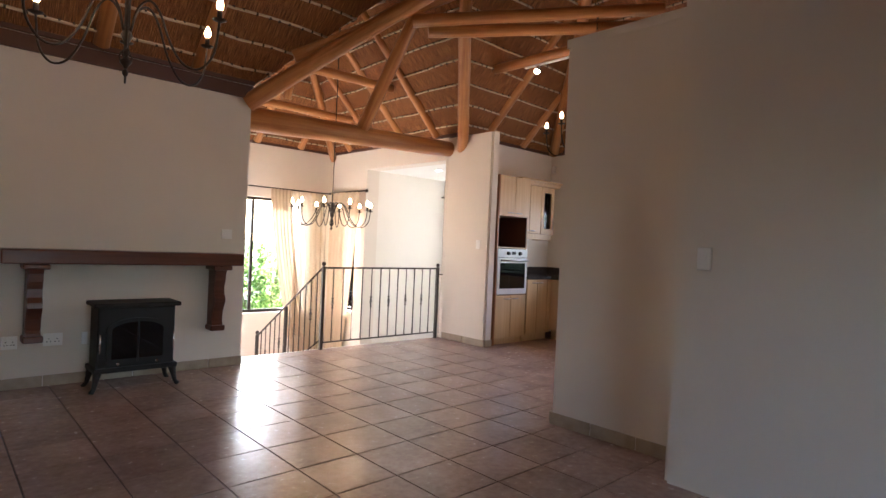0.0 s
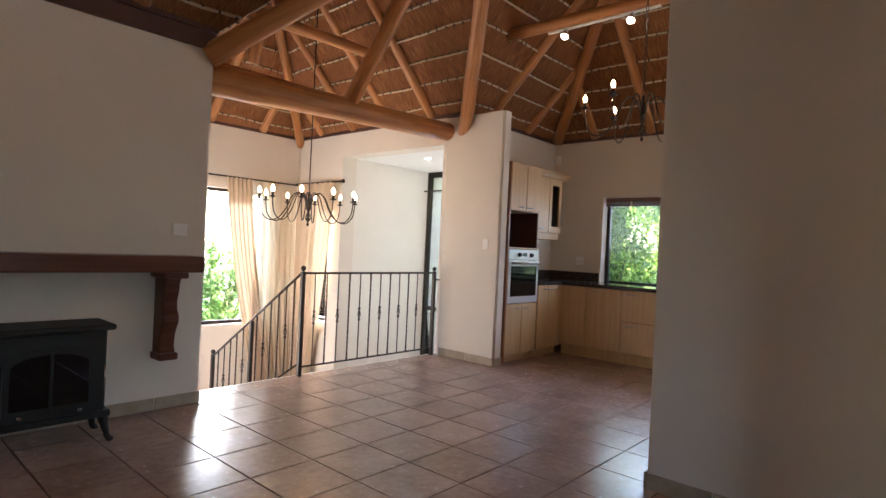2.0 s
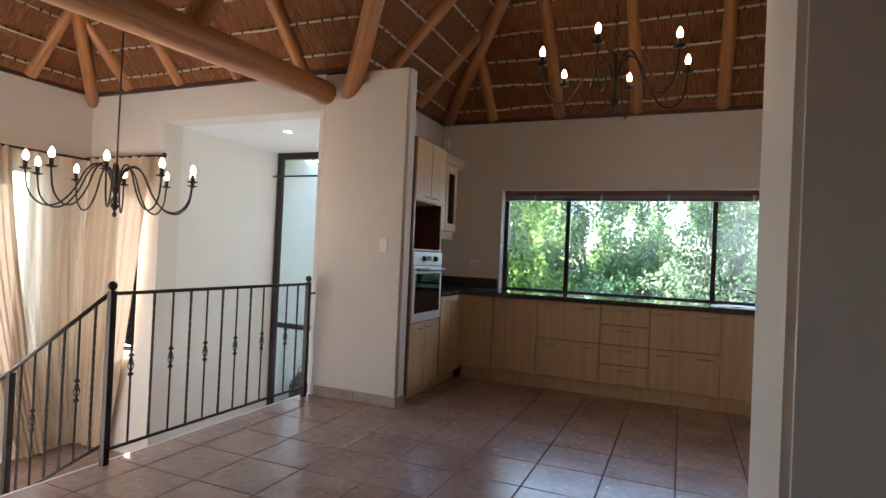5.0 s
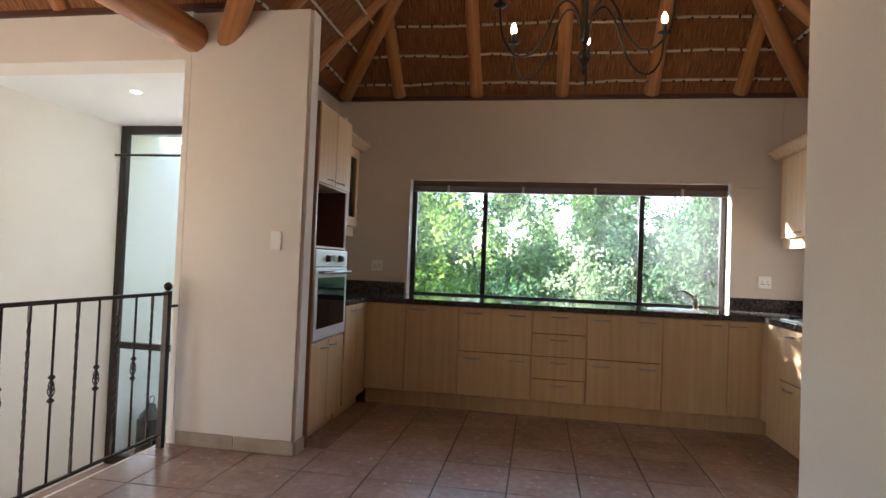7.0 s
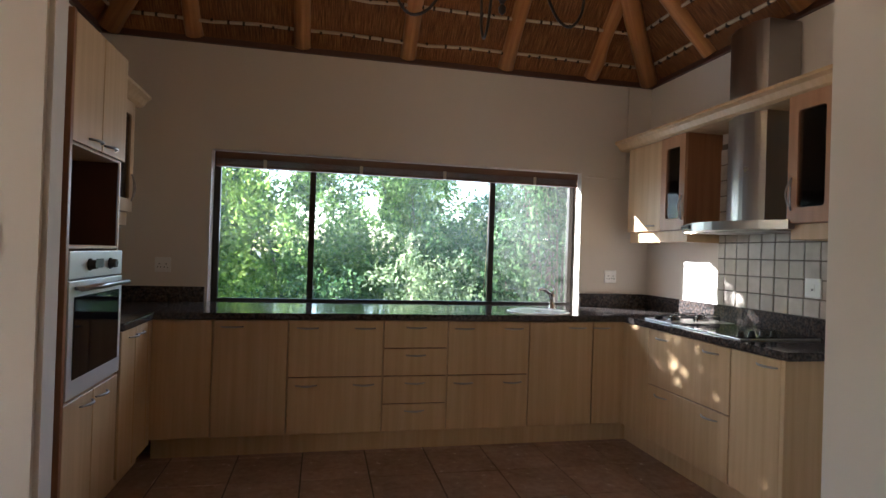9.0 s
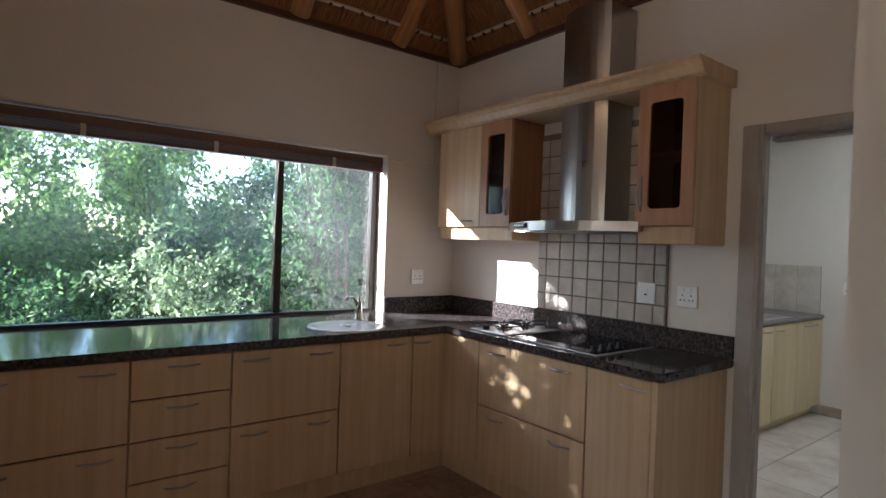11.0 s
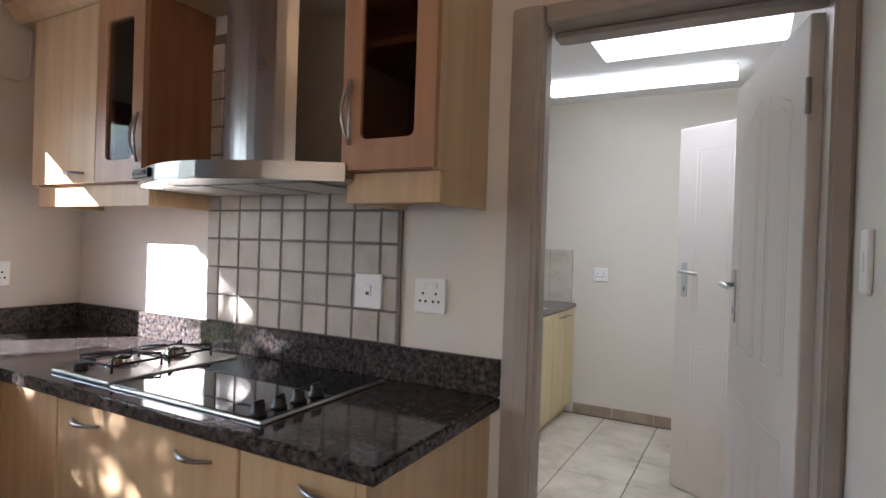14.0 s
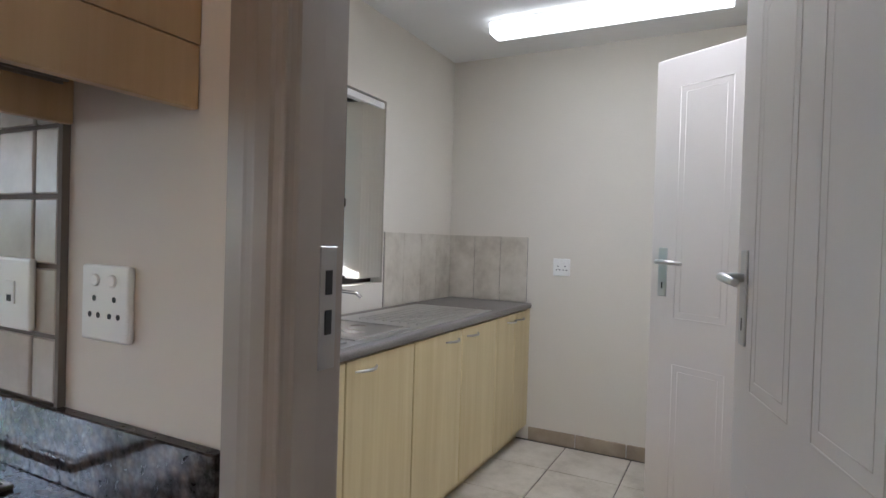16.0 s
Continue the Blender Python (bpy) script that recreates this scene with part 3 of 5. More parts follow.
pole("collar_pole", (3.25, 4.33, 3.52), (5.1, 2.6, 3.75), 0.065, 0.06, "varnished collar pole across the living roof")
pole("collar_pole", (3.42, 4.28, 3.45), (5.5, 2.7, 3.72), 0.065, 0.06, "varnished collar pole across the living roof")
pole("collar_pole", (4.74, 4.55, 3.44), (4.86, 1.6, 3.44), 0.06, 0.06, "varnished collar pole carrying spotlights over the kitchen")

# reed laths sewn under the thatch
def lath_lines(pts, step=0.27, first=0.12):
    pts = [Vector(p) for p in pts]
    n = (pts[1] - pts[0]).cross(pts[-1] - pts[0]).normalized()
    if n.z > 0:
        n = -n
    out, z = [], PLATE + first
    while z < max(p.z for p in pts):
        cross = []
        for a, b in zip(pts, pts[1:] + pts[:1]):
            if (a.z - z) * (b.z - z) < 0:
                cross.append(a.lerp(b, (z - a.z) / (b.z - a.z)))
        cross.sort(key=lambda p: (round(p.x + p.y * 0.001, 4)))
        for a, b in zip(cross[::2], cross[1::2]):
            out.append((a + n * 0.012, b + n * 0.012))
        z += step * 0.7071
    return out


SLOPES = [o for o in bpy.data.objects if o.name.startswith("ceiling_") and o.data and o.data.materials[0] == THATCH]
bm, ties = bmesh.new(), bmesh.new()
rl = random.Random(5)
for o in SLOPES:
    if "living_south" in o.name:
        continue
    for a, b in lath_lines([v.co.copy() for v in o.data.vertices]):
        n = max(2, int((b - a).length / 0.3))
        pts = [a.lerp(b, i / n) + Vector((0, 0, rl.uniform(-0.012, 0.012))) for i in range(n + 1)]
        tube(bm, pts, 0.0125, 5)
        m = max(1, int((b - a).length / 0.11))
        for i in range(m):
            p = a.lerp(b, (i + rl.uniform(0.3, 0.7)) / m)
            d = (b - a).normalized() * 0.008
            tube(ties, [p - d, p + d], 0.0155, 5)
structure("ceiling_laths", bm, LATH, "pale reed laths sewn under the thatch", "ceiling")
structure("ceiling_ties", ties, TWINE, "dark twine stitches on the reed laths", "ceiling")
bm = bmesh.new()
for x0, x1, y0, y1 in ((-2.8, 2.0, NORTH - 0.03, NORTH + 0.1), (WING + 0.14, EAST, NORTH - 0.03, NORTH + 0.1), (EAST - 0.03, EAST + 0.1, SOUTH, NORTH - 0.03), (3.95, EAST - 0.03, SOUTH - 0.1, SOUTH + 0.03),
                       (2.03, WING - 0.03, DINING_N - 0.03, DINING_N + 0.1), (WING - 0.03, WING + 0.1, NORTH, DINING_N + 0.1), (1.9, 2.03, NORTH + 0.1, DINING_N + 0.1)):
    box(bm, x0, x1, y0, y1, PLATE - 0.008, PLATE + 0.06)
box(bm, -2.5, 1.99, NORTH - 0.035, NORTH - 0.002, 2.60, PLATE - 0.02)
structure("wall_plate", bm, CAVITY, "dark timber wall plate under the thatch", "trim")


# ---- kitchen ----
CTR, CTR_E, CTR_S, CTR_N, UPST = 0.888, 6.18, 1.595, 4.62, 0.107     # worktop height, its front edges, height of the upstand


def bow_handle(name, p, along, out, length, parent, material=None):
    """A bowed bar handle centred at p."""
    p, along, out = Vector(p), Vector(along), Vector(out)
    pts = []
    for i in range(9):
        f = i / 8
        pts.append(p + along * (f - 0.5) * length + out * (0.004 + 0.026 * math.sin(math.pi * f)))
    return part(name, tube(bmesh.new(), pts, [0.004 + 0.0025 * math.sin(math.pi * i / 8) for i in range(9)], 8), material or STEEL, parent, "bowed steel handle")


def front_panel(kind, parent, face, d, a0, a1, z0, z1, material, handles=(), t=0.018):
    """A door or drawer front lying on the plane d. face: the way it looks ('-x', '+y', '-y'); handles: (position 0..1, height 0..1, 'h' or 'v')."""
    g = 0.0032
    s = 1 if face[0] == "+" else -1
    if face[1] == "x":
        bm = bbox(d + s * 0.0035, d + s * t, a0 + g, a1 - g, z0 + g, z1 - g, 0.003, 1)
        along, out = Vector((0, 1, 0)), Vector((s, 0, 0))
        at = lambda f, h: (d + s * t, a0 + (a1 - a0) * f, z0 + (z1 - z0) * h)
    else:
        bm = bbox(a0 + g, a1 - g, d + s * 0.0035, d + s * t, z0 + g, z1 - g, 0.003, 1)
        along, out = Vector((1, 0, 0)), Vector((0, s, 0))
        at = lambda f, h: (a0 + (a1 - a0) * f, d + s * t, z0 + (z1 - z0) * h)
    ob = part(kind, bm, material, parent)
    for f, h, way in handles:
        bow_handle("handle", at(f, h), along if way == "h" else Vector((0, 0, 1)), out, 0.13 if way == "h" else 0.16, ob)
    return ob


BASE = "kitchen base cabinets"


def base_unit(face, d, back, a0, a1, fronts, material=LAMINATE, top=CTR - 0.042, label="pale beech laminate base cabinet under the granite worktop", group=BASE, kick=0.1):
    ob = thing("base_cabinet", label, "cabinet", group)
    s = 1 if face[0] == "+" else -1
    lo, hi = min(d, back), max(d, back)
    if face[1] == "x":
        part("body", bbox(lo, hi, a0 + 0.001, a1 - 0.001, kick, top), material, ob)
        part("kickboard", bbox(d - s * 0.05, d - s * 0.066, a0, a1, 0.0, kick), material, ob)
    else:
        part("body", bbox(a0 + 0.001, a1 - 0.001, lo, hi, kick, top), material, ob)
        part("kickboard", bbox(a0, a1, d - s * 0.05, d - s * 0.066, 0.0, kick), material, ob)
    # dark sheet behind the fronts stands in for shade in their gaps
    if face[1] == "x":
        part("gap_shade", bbox(*sorted((d - s * 0.004, d + s * 0.003)), a0 + 0.006, a1 - 0.006, kick + 0.004, top - 0.002), CAVITY, ob)
    else:
        part("gap_shade", bbox(a0 + 0.006, a1 - 0.006, *sorted((d - s * 0.004, d + s * 0.003)), kick + 0.004, top - 0.002), CAVITY, ob)
    for kind, f0, f1, z0, z1, handles in fronts:
        front_panel(kind, ob, face, d, a0 + (a1 - a0) * f0, a0 + (a1 - a0) * f1, kick + (top - kick) * z0, kick + (top - kick) * z1, material, handles)
    return ob


TWO = [("drawer", 0, 1, 0.5, 1, [(0.2, 0.86, "h"), (0.8, 0.86, "h")]), ("drawer", 0, 1, 0, 0.5, [(0.2, 0.86, "h"), (0.8, 0.86, "h")])]
FOUR = [("drawer", 0, 1, i / 4, (i + 1) / 4, [(0.5, 0.75, "h")]) for i in range(4)]
DOOR_L = [("door", 0, 1, 0, 1, [(0.25, 0.94, "h")])]
DOOR_R = [("door", 0, 1, 0, 1, [(0.75, 0.94, "h")])]
FX = CTR_E + 0.035
for a0, a1, fr in ((1.565, 1.81, DOOR_R), (1.81, 2.28, DOOR_L), (2.28, 2.845, TWO), (2.845, 3.268, FOUR), (3.268, 3.86, TWO), (3.86, 4.30, DOOR_R), (4.30, 4.64, [("door", 0, 1, 0, 1, [])])):
    base_unit("-x", FX, EAST - 0.01, a0, a1, fr, kick=0.13)
FY = CTR_S - 0.035
for a0, a1, fr in ((5.14, 5.885, TWO), (4.81, 5.14, DOOR_L), (5.885, FX, [("door", 0, 1, 0, 1, [])])):
    base_unit("+y", FY, SOUTH + 0.01, a0, a1, fr, kick=0.13)
corner = base_unit("+y", FY, SOUTH + 0.3, FX + 0.002, EAST - 0.02, [], label="beech laminate corner cabinet body under the worktop", kick=0.13)
part("corner_kick", bbox(FX + 0.05, FX + 0.066, FY - 0.05, 1.566, 0, 0.13), LAMINATE, corner)
end = thing("end_panel", "pale beech laminate end panel of the hob cabinets", "cabinet panel")
part("board", bbox(4.785, 4.808, SOUTH + 0.003, FY + 0.018, 0.0, CTR - 0.042, 0.002, 1), LAMINATE, end)
part("edge_band", bbox(4.785, 4.808, FY + 0.0185, FY + 0.0205, 0.0, CTR - 0.042), LAMINATE, end)
FN = CTR_N + 0.035
base_unit("-y", FN, NORTH - 0.01, 5.68, FX, [("door", 0, 0.42, 0, 1, [(0.75, 0.94, "h")]), ("door", 0.42, 0.84, 0, 1, [(0.25, 0.94, "h")]), ("filler_panel", 0.84, 1, 0, 1, [])])

top = thing("granite_worktop", "polished speckled brown granite worktop round the kitchen", "worktop")
bm = bmesh.new()
outline = [(4.757, SOUTH + 0.002), (EAST - 0.001, SOUTH + 0.002), (EAST - 0.001, NORTH - 0.002), (5.668, NORTH - 0.002), (5.668, CTR_N), (CTR_E, CTR_N), (CTR_E, CTR_S), (4.757, CTR_S)]
prism(bm, outline, CTR - 0.04, CTR, "z")
bmesh.ops.bevel(bm, geom=[e for e in bm.edges if abs(e.verts[0].co.z - e.verts[1].co.z) < 1e-4], offset=0.006, segments=2, affect="EDGES")
part("slab", bm, GRANITE, top)
part("sill", bbox(EAST - 0.0005, EAST + 0.12, 1.602, 4.463, CTR - 0.03, CTR - 0.001, 0.002, 1), GRANITE, top)
part("upstand", bbox(4.757, EAST - 0.022, SOUTH + 0.001, SOUTH + 0.021, CTR, CTR + UPST, 0.002, 1), GRANITE, top)
part("upstand", bbox(EAST - 0.021, EAST - 0.001, SOUTH + 0.001, 1.598, CTR, CTR + UPST, 0.002, 1), GRANITE, top)
part("upstand", bbox(EAST - 0.021, EAST - 0.001, 4.482, NORTH - 0.001, CTR, CTR + UPST, 0.002, 1), GRANITE, top)
part("upstand", bbox(5.668, EAST - 0.022, NORTH - 0.021, NORTH - 0.001, CTR, CTR + UPST, 0.002, 1), GRANITE, top)

# tall oven housing
tall = thing("oven_housing", "tall pale beech oven housing cabinet beside the pier", "cabinet")
TX0, TX1, TY = 5.055, 5.66, 4.66
part("side_panel", bbox(5.030, TX0, TY - 0.02, NORTH - 0.01, 0.0, 2.20, 0.002, 1), CHERRY_AND_SHADE, tall, "reddish wooden side panel")
part("side_panel", bbox(TX1 - 0.018, TX1, TY, NORTH - 0.01, 0.08, 2.20, 0.002, 1), LAMINATE, tall)
part("body", bbox(TX0, TX1 - 0.018, TY + 0.002, NORTH - 0.01, 0.08, 0.645), LAMINATE, tall)
part("body", bbox(TX0, TX1 - 0.018, TY + 0.002, NORTH - 0.01, 1.68, 2.20), LAMINATE, tall)
part("kickboard", bbox(TX0, TX1, TY + 0.05, TY + 0.07, 0, 0.08), LAMINATE, tall)
part("niche_back", bbox(TX0, TX1 - 0.018, NORTH - 0.06, NORTH - 0.02, 0.645, 1.68), CAVITY, tall, "dark brown board at the back of the niche")
part("niche_lining", bbox(TX0 + 0.001, TX0 + 0.012, TY + 0.004, NORTH - 0.06, 1.275, 1.68), CAVITY, tall)
part("niche_lining", bbox(TX1 - 0.03, TX1 - 0.019, TY + 0.004, NORTH - 0.06, 1.275, 1.68), CAVITY, tall)
part("shelf", bbox(TX0, TX1 - 0.018, TY, NORTH - 0.06, 1.26, 1.275, 0.002, 1), LAMINATE, tall)
mid = (TX0 + TX1) / 2
for z0, z1, h in ((0.085, 0.645, 0.92), (1.685, 2.20, 0.07)):
    front_panel("door", tall, "-y", TY, TX0, mid, z0, z1, LAMINATE, [(0.72, h, "h")])
    front_panel("door", tall, "-y", TY, mid, TX1, z0, z1, LAMINATE, [(0.28, h, "h")])

oven = thing("oven", "silver built-in oven with dark glass door", "oven")
OZ0, OZ1 = 0.658, 1.252
part("body", bbox(TX0 + 0.02, TX1 - 0.03, TY + 0.005, NORTH - 0.1, OZ0 + 0.01, OZ1 - 0.01), BLACK, oven)
part("control_panel", bbox(TX0 + 0.005, TX1 - 0.005, TY - 0.022, TY + 0.005, OZ1 - 0.115, OZ1, 0.004), OVEN_WHITE, oven, "silver control panel")
odoor = part("door", bbox(TX0 + 0.005, TX1 - 0.005, TY - 0.024, TY + 0.005, OZ0, OZ1 - 0.12, 0.004), OVEN_WHITE, oven)
part("door_glass", bbox(TX0 + 0.05, TX1 - 0.05, TY - 0.028, TY - 0.0245, OZ0 + 0.075, OZ1 - 0.185, 0.0015, 1), DARK_GLASS, odoor, "dark reflecting oven glass")
bm = tube(bmesh.new(), [(TX0 + 0.03, TY - 0.06, OZ1 - 0.15), (TX1 - 0.03, TY - 0.06, OZ1 - 0.15)], 0.011, 12)
for x in (TX0 + 0.06, TX1 - 0.06):
    tube(bm, [(x, TY - 0.025, OZ1 - 0.15), (x, TY - 0.06, OZ1 - 0.15)], 0.008, 8)
part("handle", bm, STEEL, odoor, "steel bar handle")
for x in (TX0 + 0.20, TX1 - 0.17):
    k = part("knob", lathe(bmesh.new(), [(0.026, 0), (0.026, 0.006), (0.021, 0.01), (0.019, 0.03), (0.0, 0.031)][:-1], 18), BLACK, oven, "black control knob")
    k.matrix_local = pose(x, TY - 0.022, OZ1 - 0.058, 90, 0, 0)
part("display", bbox(mid - 0.03, mid + 0.05, TY - 0.0245, TY - 0.0225, OZ1 - 0.075, OZ1 - 0.035), BLACK, oven, "small dark clock display")


# wall cabinets
def wall_cabinet(face, d, back, a0, a1, z0, z1, doors, ends, label):
    """doors: (from, to, 'plain' or 'glass', handle side)."""
    ob = thing("wall_cabinet", label, "cabinet", "kitchen wall cabinets")
    s = 1 if face == "+y" else -1
    t = 0.018
    lo, hi = min(d, back), max(d, back)
    # side by the hood and the bottom: shade put in as dark red-brown
    part("side_panel", bbox(a0, a0 + t, lo, hi, z0, z1), CHERRY_AND_SHADE if ends else LAMINATE, ob)
    part("side_panel", bbox(a1 - t, a1, lo, hi, z0, z1), LAMINATE, ob)
    part("bottom", bbox(a0 + t, a1 - t, lo, hi, z0, z0 + t), CHERRY_AND_SHADE, ob)
    part("top", bbox(a0 + t, a1 - t, lo, hi, z1 - t, z1), LAMINATE, ob)
    part("back", bbox(a0 + t, a1 - t, back + s * 0.002, back + s * 0.012, z0 + t, z1 - t), CAVITY, ob, "dark cabinet back")
    part("shelf", bbox(a0 + t, a1 - t, lo + 0.02, hi - 0.02, (z0 + z1) / 2, (z0 + z1) / 2 + t), LAMINATE, ob)
    f0, f1 = sorted((d - s * 0.028, d - s * 0.01))
    r0, r1 = sorted((d - s * 0.0285, back))
    for q in ((a0, a1, f0, f1), (a0, a0 + t, r0, r1), (a1 - t, a1, r0, r1)):
        part("light_rail", bbox(*q, z0 - 0.082, z0 - 0.001, 0.002, 1), LAMINATE, ob, "deep rail under the cabinet")
    for f0, f1, kind, side in doors:
        x0, x1 = a0 + (a1 - a0) * f0, a0 + (a1 - a0) * f1
        hx = 0.1 if side == "lo" else 0.9
        if kind == "plain":
            front_panel("door", ob, face, d, x0, x1, z0, z1, LAMINATE, [(0.3 if side == "lo" else 0.7, 0.06, "h")])
        else:
            bm = bmesh.new()
            g, w = 0.003, 0.062
            y0, y1 = min(d, d + s * 0.02), max(d, d + s * 0.02)
            for q in ((x0 + g, x0 + w, z0 + g, z1 - g), (x1 - w, x1 - g, z0 + g, z1 - g), (x0 + w, x1 - w, z0 + g, z0 + w + 0.02), (x0 + w, x1 - w, z1 - w - 0.02, z1 - g)):
                box(bm, q[0], q[1], y0, y1, q[2], q[3])
            for cx, cz, sx, sz in ((x0 + w, z0 + w + 0.02, 1, 1), (x1 - w, z0 + w + 0.02, -1, 1), (x0 + w, z1 - w - 0.02, 1, -1), (x1 - w, z1 - w - 0.02, -1, -1)):
                pts = [(cx, cz)] + [(cx + sx * 0.02 * (1 - math.sin(a)), cz + sz * 0.02 * (1 - math.cos(a))) for a in (0, 0.4, 0.8, 1.2, math.pi / 2)]
                prism(bm, pts, y0, y1, "y")
            # hob-wall frames carry their warm shade in the colour
            dr = part("door", bm, BEECH_SHADED if s > 0 else LAMINATE, ob, "beech framed glass door in a reddish shade tone" if s > 0 else "beech framed glass door")
            part("pane", bbox(x0 + w - 0.005, x1 - w + 0.005, d + s * 0.006, d + s * 0.011, z0 + w, z1 - w), SMOKED, dr, "brown smoked glass pane").visible_shadow = True
            bm = bmesh.new()
            for w2 in (-0.013, 0.013):
                tube(bm, [(x0 + (x1 - x0) * hx + w2 * math.sin(math.pi * i / 8), d + s * (0.022 + 0.02 * math.sin(math.pi * i / 8)), z0 + 0.07 + 0.17 * i / 8) for i in range(9)], 0.0042, 7)
            part("handle", bm, STEEL, dr, "pointed oval steel handle")
    return ob


UZ0, UZ1 = 1.502, 2.17
wall_cabinet("+y", 1.25, SOUTH + 0.002, 5.995, 6.72, UZ0, UZ1, [(0.385, 1, "plain", "lo"), (0, 0.385, "glass", "lo")], 1, "pale beech wall cabinet with one smoked glass door")
wall_cabinet("+y", 1.27, SOUTH + 0.002, 4.82, 5.11, UZ0, UZ1, [(0, 1, "glass", "hi")], 0, "narrow beech wall cabinet with a smoked glass door")
wall_cabinet("-y", 4.88, NORTH - 0.002, 5.68, 6.50, UZ0 - 0.02, UZ1, [(0, 0.32, "plain", "hi"), (0.32, 0.64, "plain", "lo"), (0.64, 1, "glass", "hi")], 0, "pale beech wall cabinet beside the oven housing")


def cornice(a0, a1, back, d, s, z):
    bm = bmesh.new()
    prof = [(back, z), (d, z), (d + s * 0.02, z + 0.012), (d + s * 0.04, z + 0.045), (d + s * 0.065, z + 0.06), (d + s * 0.065, z + 0.078), (back, z + 0.078)]
    prism(bm, prof, a0, a1, "x")
    return solo("cornice", bm, LAMINATE, "moulded beech cornice over the wall cabinets", "cornice", "cornices")


cornice(4.79, 6.835, SOUTH + 0.003, 1.27, 1, UZ1 + 0.002)
cornice(5.67, 6.60, NORTH - 0.003, 4.86, -1, UZ1 + 0.002)

# cooker hood
hood = thing("cooker_hood", "stainless steel cooker hood with curved canopy and chimney", "cooker hood")
HX0, HX1, HY = 5.085, 5.965, SOUTH + 0.014
arc = [(HX0 + (HX1 - HX0) * i / 14, 1.30 + 0.17 * math.sin(math.pi * i / 14)) for i in range(15)]
bm = prism(bmesh.new(), [(HX0, HY)] + arc + [(HX1, HY)], 1.475, 1.525, "z")
bmesh.ops.bevel(bm, geom=[e for e in bm.edges if abs(e.verts[0].co.z - e.verts[1].co.z) < 1e-4], offset=0.005, segments=2, affect="EDGES")
part("canopy", bm, STEEL, hood, "thin steel canopy with a bowed front")
cx0, cx1 = 5.345, 5.655
carc = [(cx0 + (cx1 - cx0) * i / 10, 1.185 + 0.075 * math.sin(math.pi * (0.12 + 0.76 * i / 10))) for i in range(11)]
part("chimney", prism(bmesh.new(), [(cx0, HY)] + carc + [(cx1, HY)], 1.525, 2.70, "z"), STEEL, hood, "tall steel chimney with a rounded front")
part("seam", bbox(cx0 - 0.003, cx1 + 0.003, HY, 1.2, 2.19, 2.196), BLACK, hood)
for i in range(3):
    part("filter", bbox(HX0 + 0.09 + 0.21 * i, HX0 + 0.28 + 0.21 * i, HY + 0.05, 1.33, 1.470, 1.4745, 0.001, 1), STEEL, hood, "flat metal grease filter")
pan = part("control_panel", bbox(5.68, 5.80, 1.415, 1.433, 1.488, 1.515, 0.002, 1), BLACK, hood, "small black button panel")
pan.matrix_local = Matrix.Translation((5.74, 1.425, 1.5)) @ pose(0, 0, 0, 0, 0, -14) @ Matrix.Translation((-5.74, -1.418, -1.5))
for i in range(5):
    part("button", lathe(bmesh.new(), [(0.006, 0), (0.006, 0.004), (0.004, 0.006)], 10), CHROME, pan).matrix_local = pose(5.698 + 0.021 * i, 1.433, 1.502, -90, 0, 0)
part("lamp", lathe(bmesh.new(), [(0.03, 0), (0.03, 0.004)], 18), SPOT, hood, "lit round hood lamp").matrix_local = pose(5.83, 1.34, 1.4705)

# wall tiles behind the hob
tiles = tagged(new("wall_tiles"), "grey beige square wall tiles with dark grout", "wall tiles", kind="structure")
P, TX, FIRST, LAST = 0.1075, 5.113, 0.068, 0.070
part("grout", bbox(TX - 0.001, TX + FIRST + 7 * P + LAST, SOUTH + 0.0005, SOUTH + 0.004, CTR + UPST, 2.10), WALL_GROUT, tiles)
low, gap = 1.098 - CTR - UPST, 0.008
columns = [(TX, FIRST)] + [(TX + FIRST + P * c, P) for c in range(7)] + [(TX + FIRST + 7 * P, LAST)]
shapes = {(w, h): mesh_of("tile", bbox(0, w - gap, 0, 0.008, 0, h - gap, 0.002, 1), SPLASH) for w in (FIRST, P, LAST) for h in (low, P)}
for row in range(10):
    for x, w in columns:
        ob = new("tile", shapes[w, P if row else low])
        ob.parent = tiles
        ob.location = (x + gap / 2, SOUTH + 0.002, 1.098 + P * (row - 1) + gap / 2 if row else CTR + UPST + gap / 2)
part("edge_strip", bbox(5.102, 5.1115, SOUTH + 0.0005, SOUTH + 0.012, CTR + UPST, 1.435), WALL_GROUT, tiles)

# hobs
gas = thing("gas_hob", "two-burner stainless gas hob set in the worktop", "hob")
part("tray", bbox(5.535, 5.835, 1.04, 1.50, CTR, CTR + 0.012, 0.005), STEEL, gas)
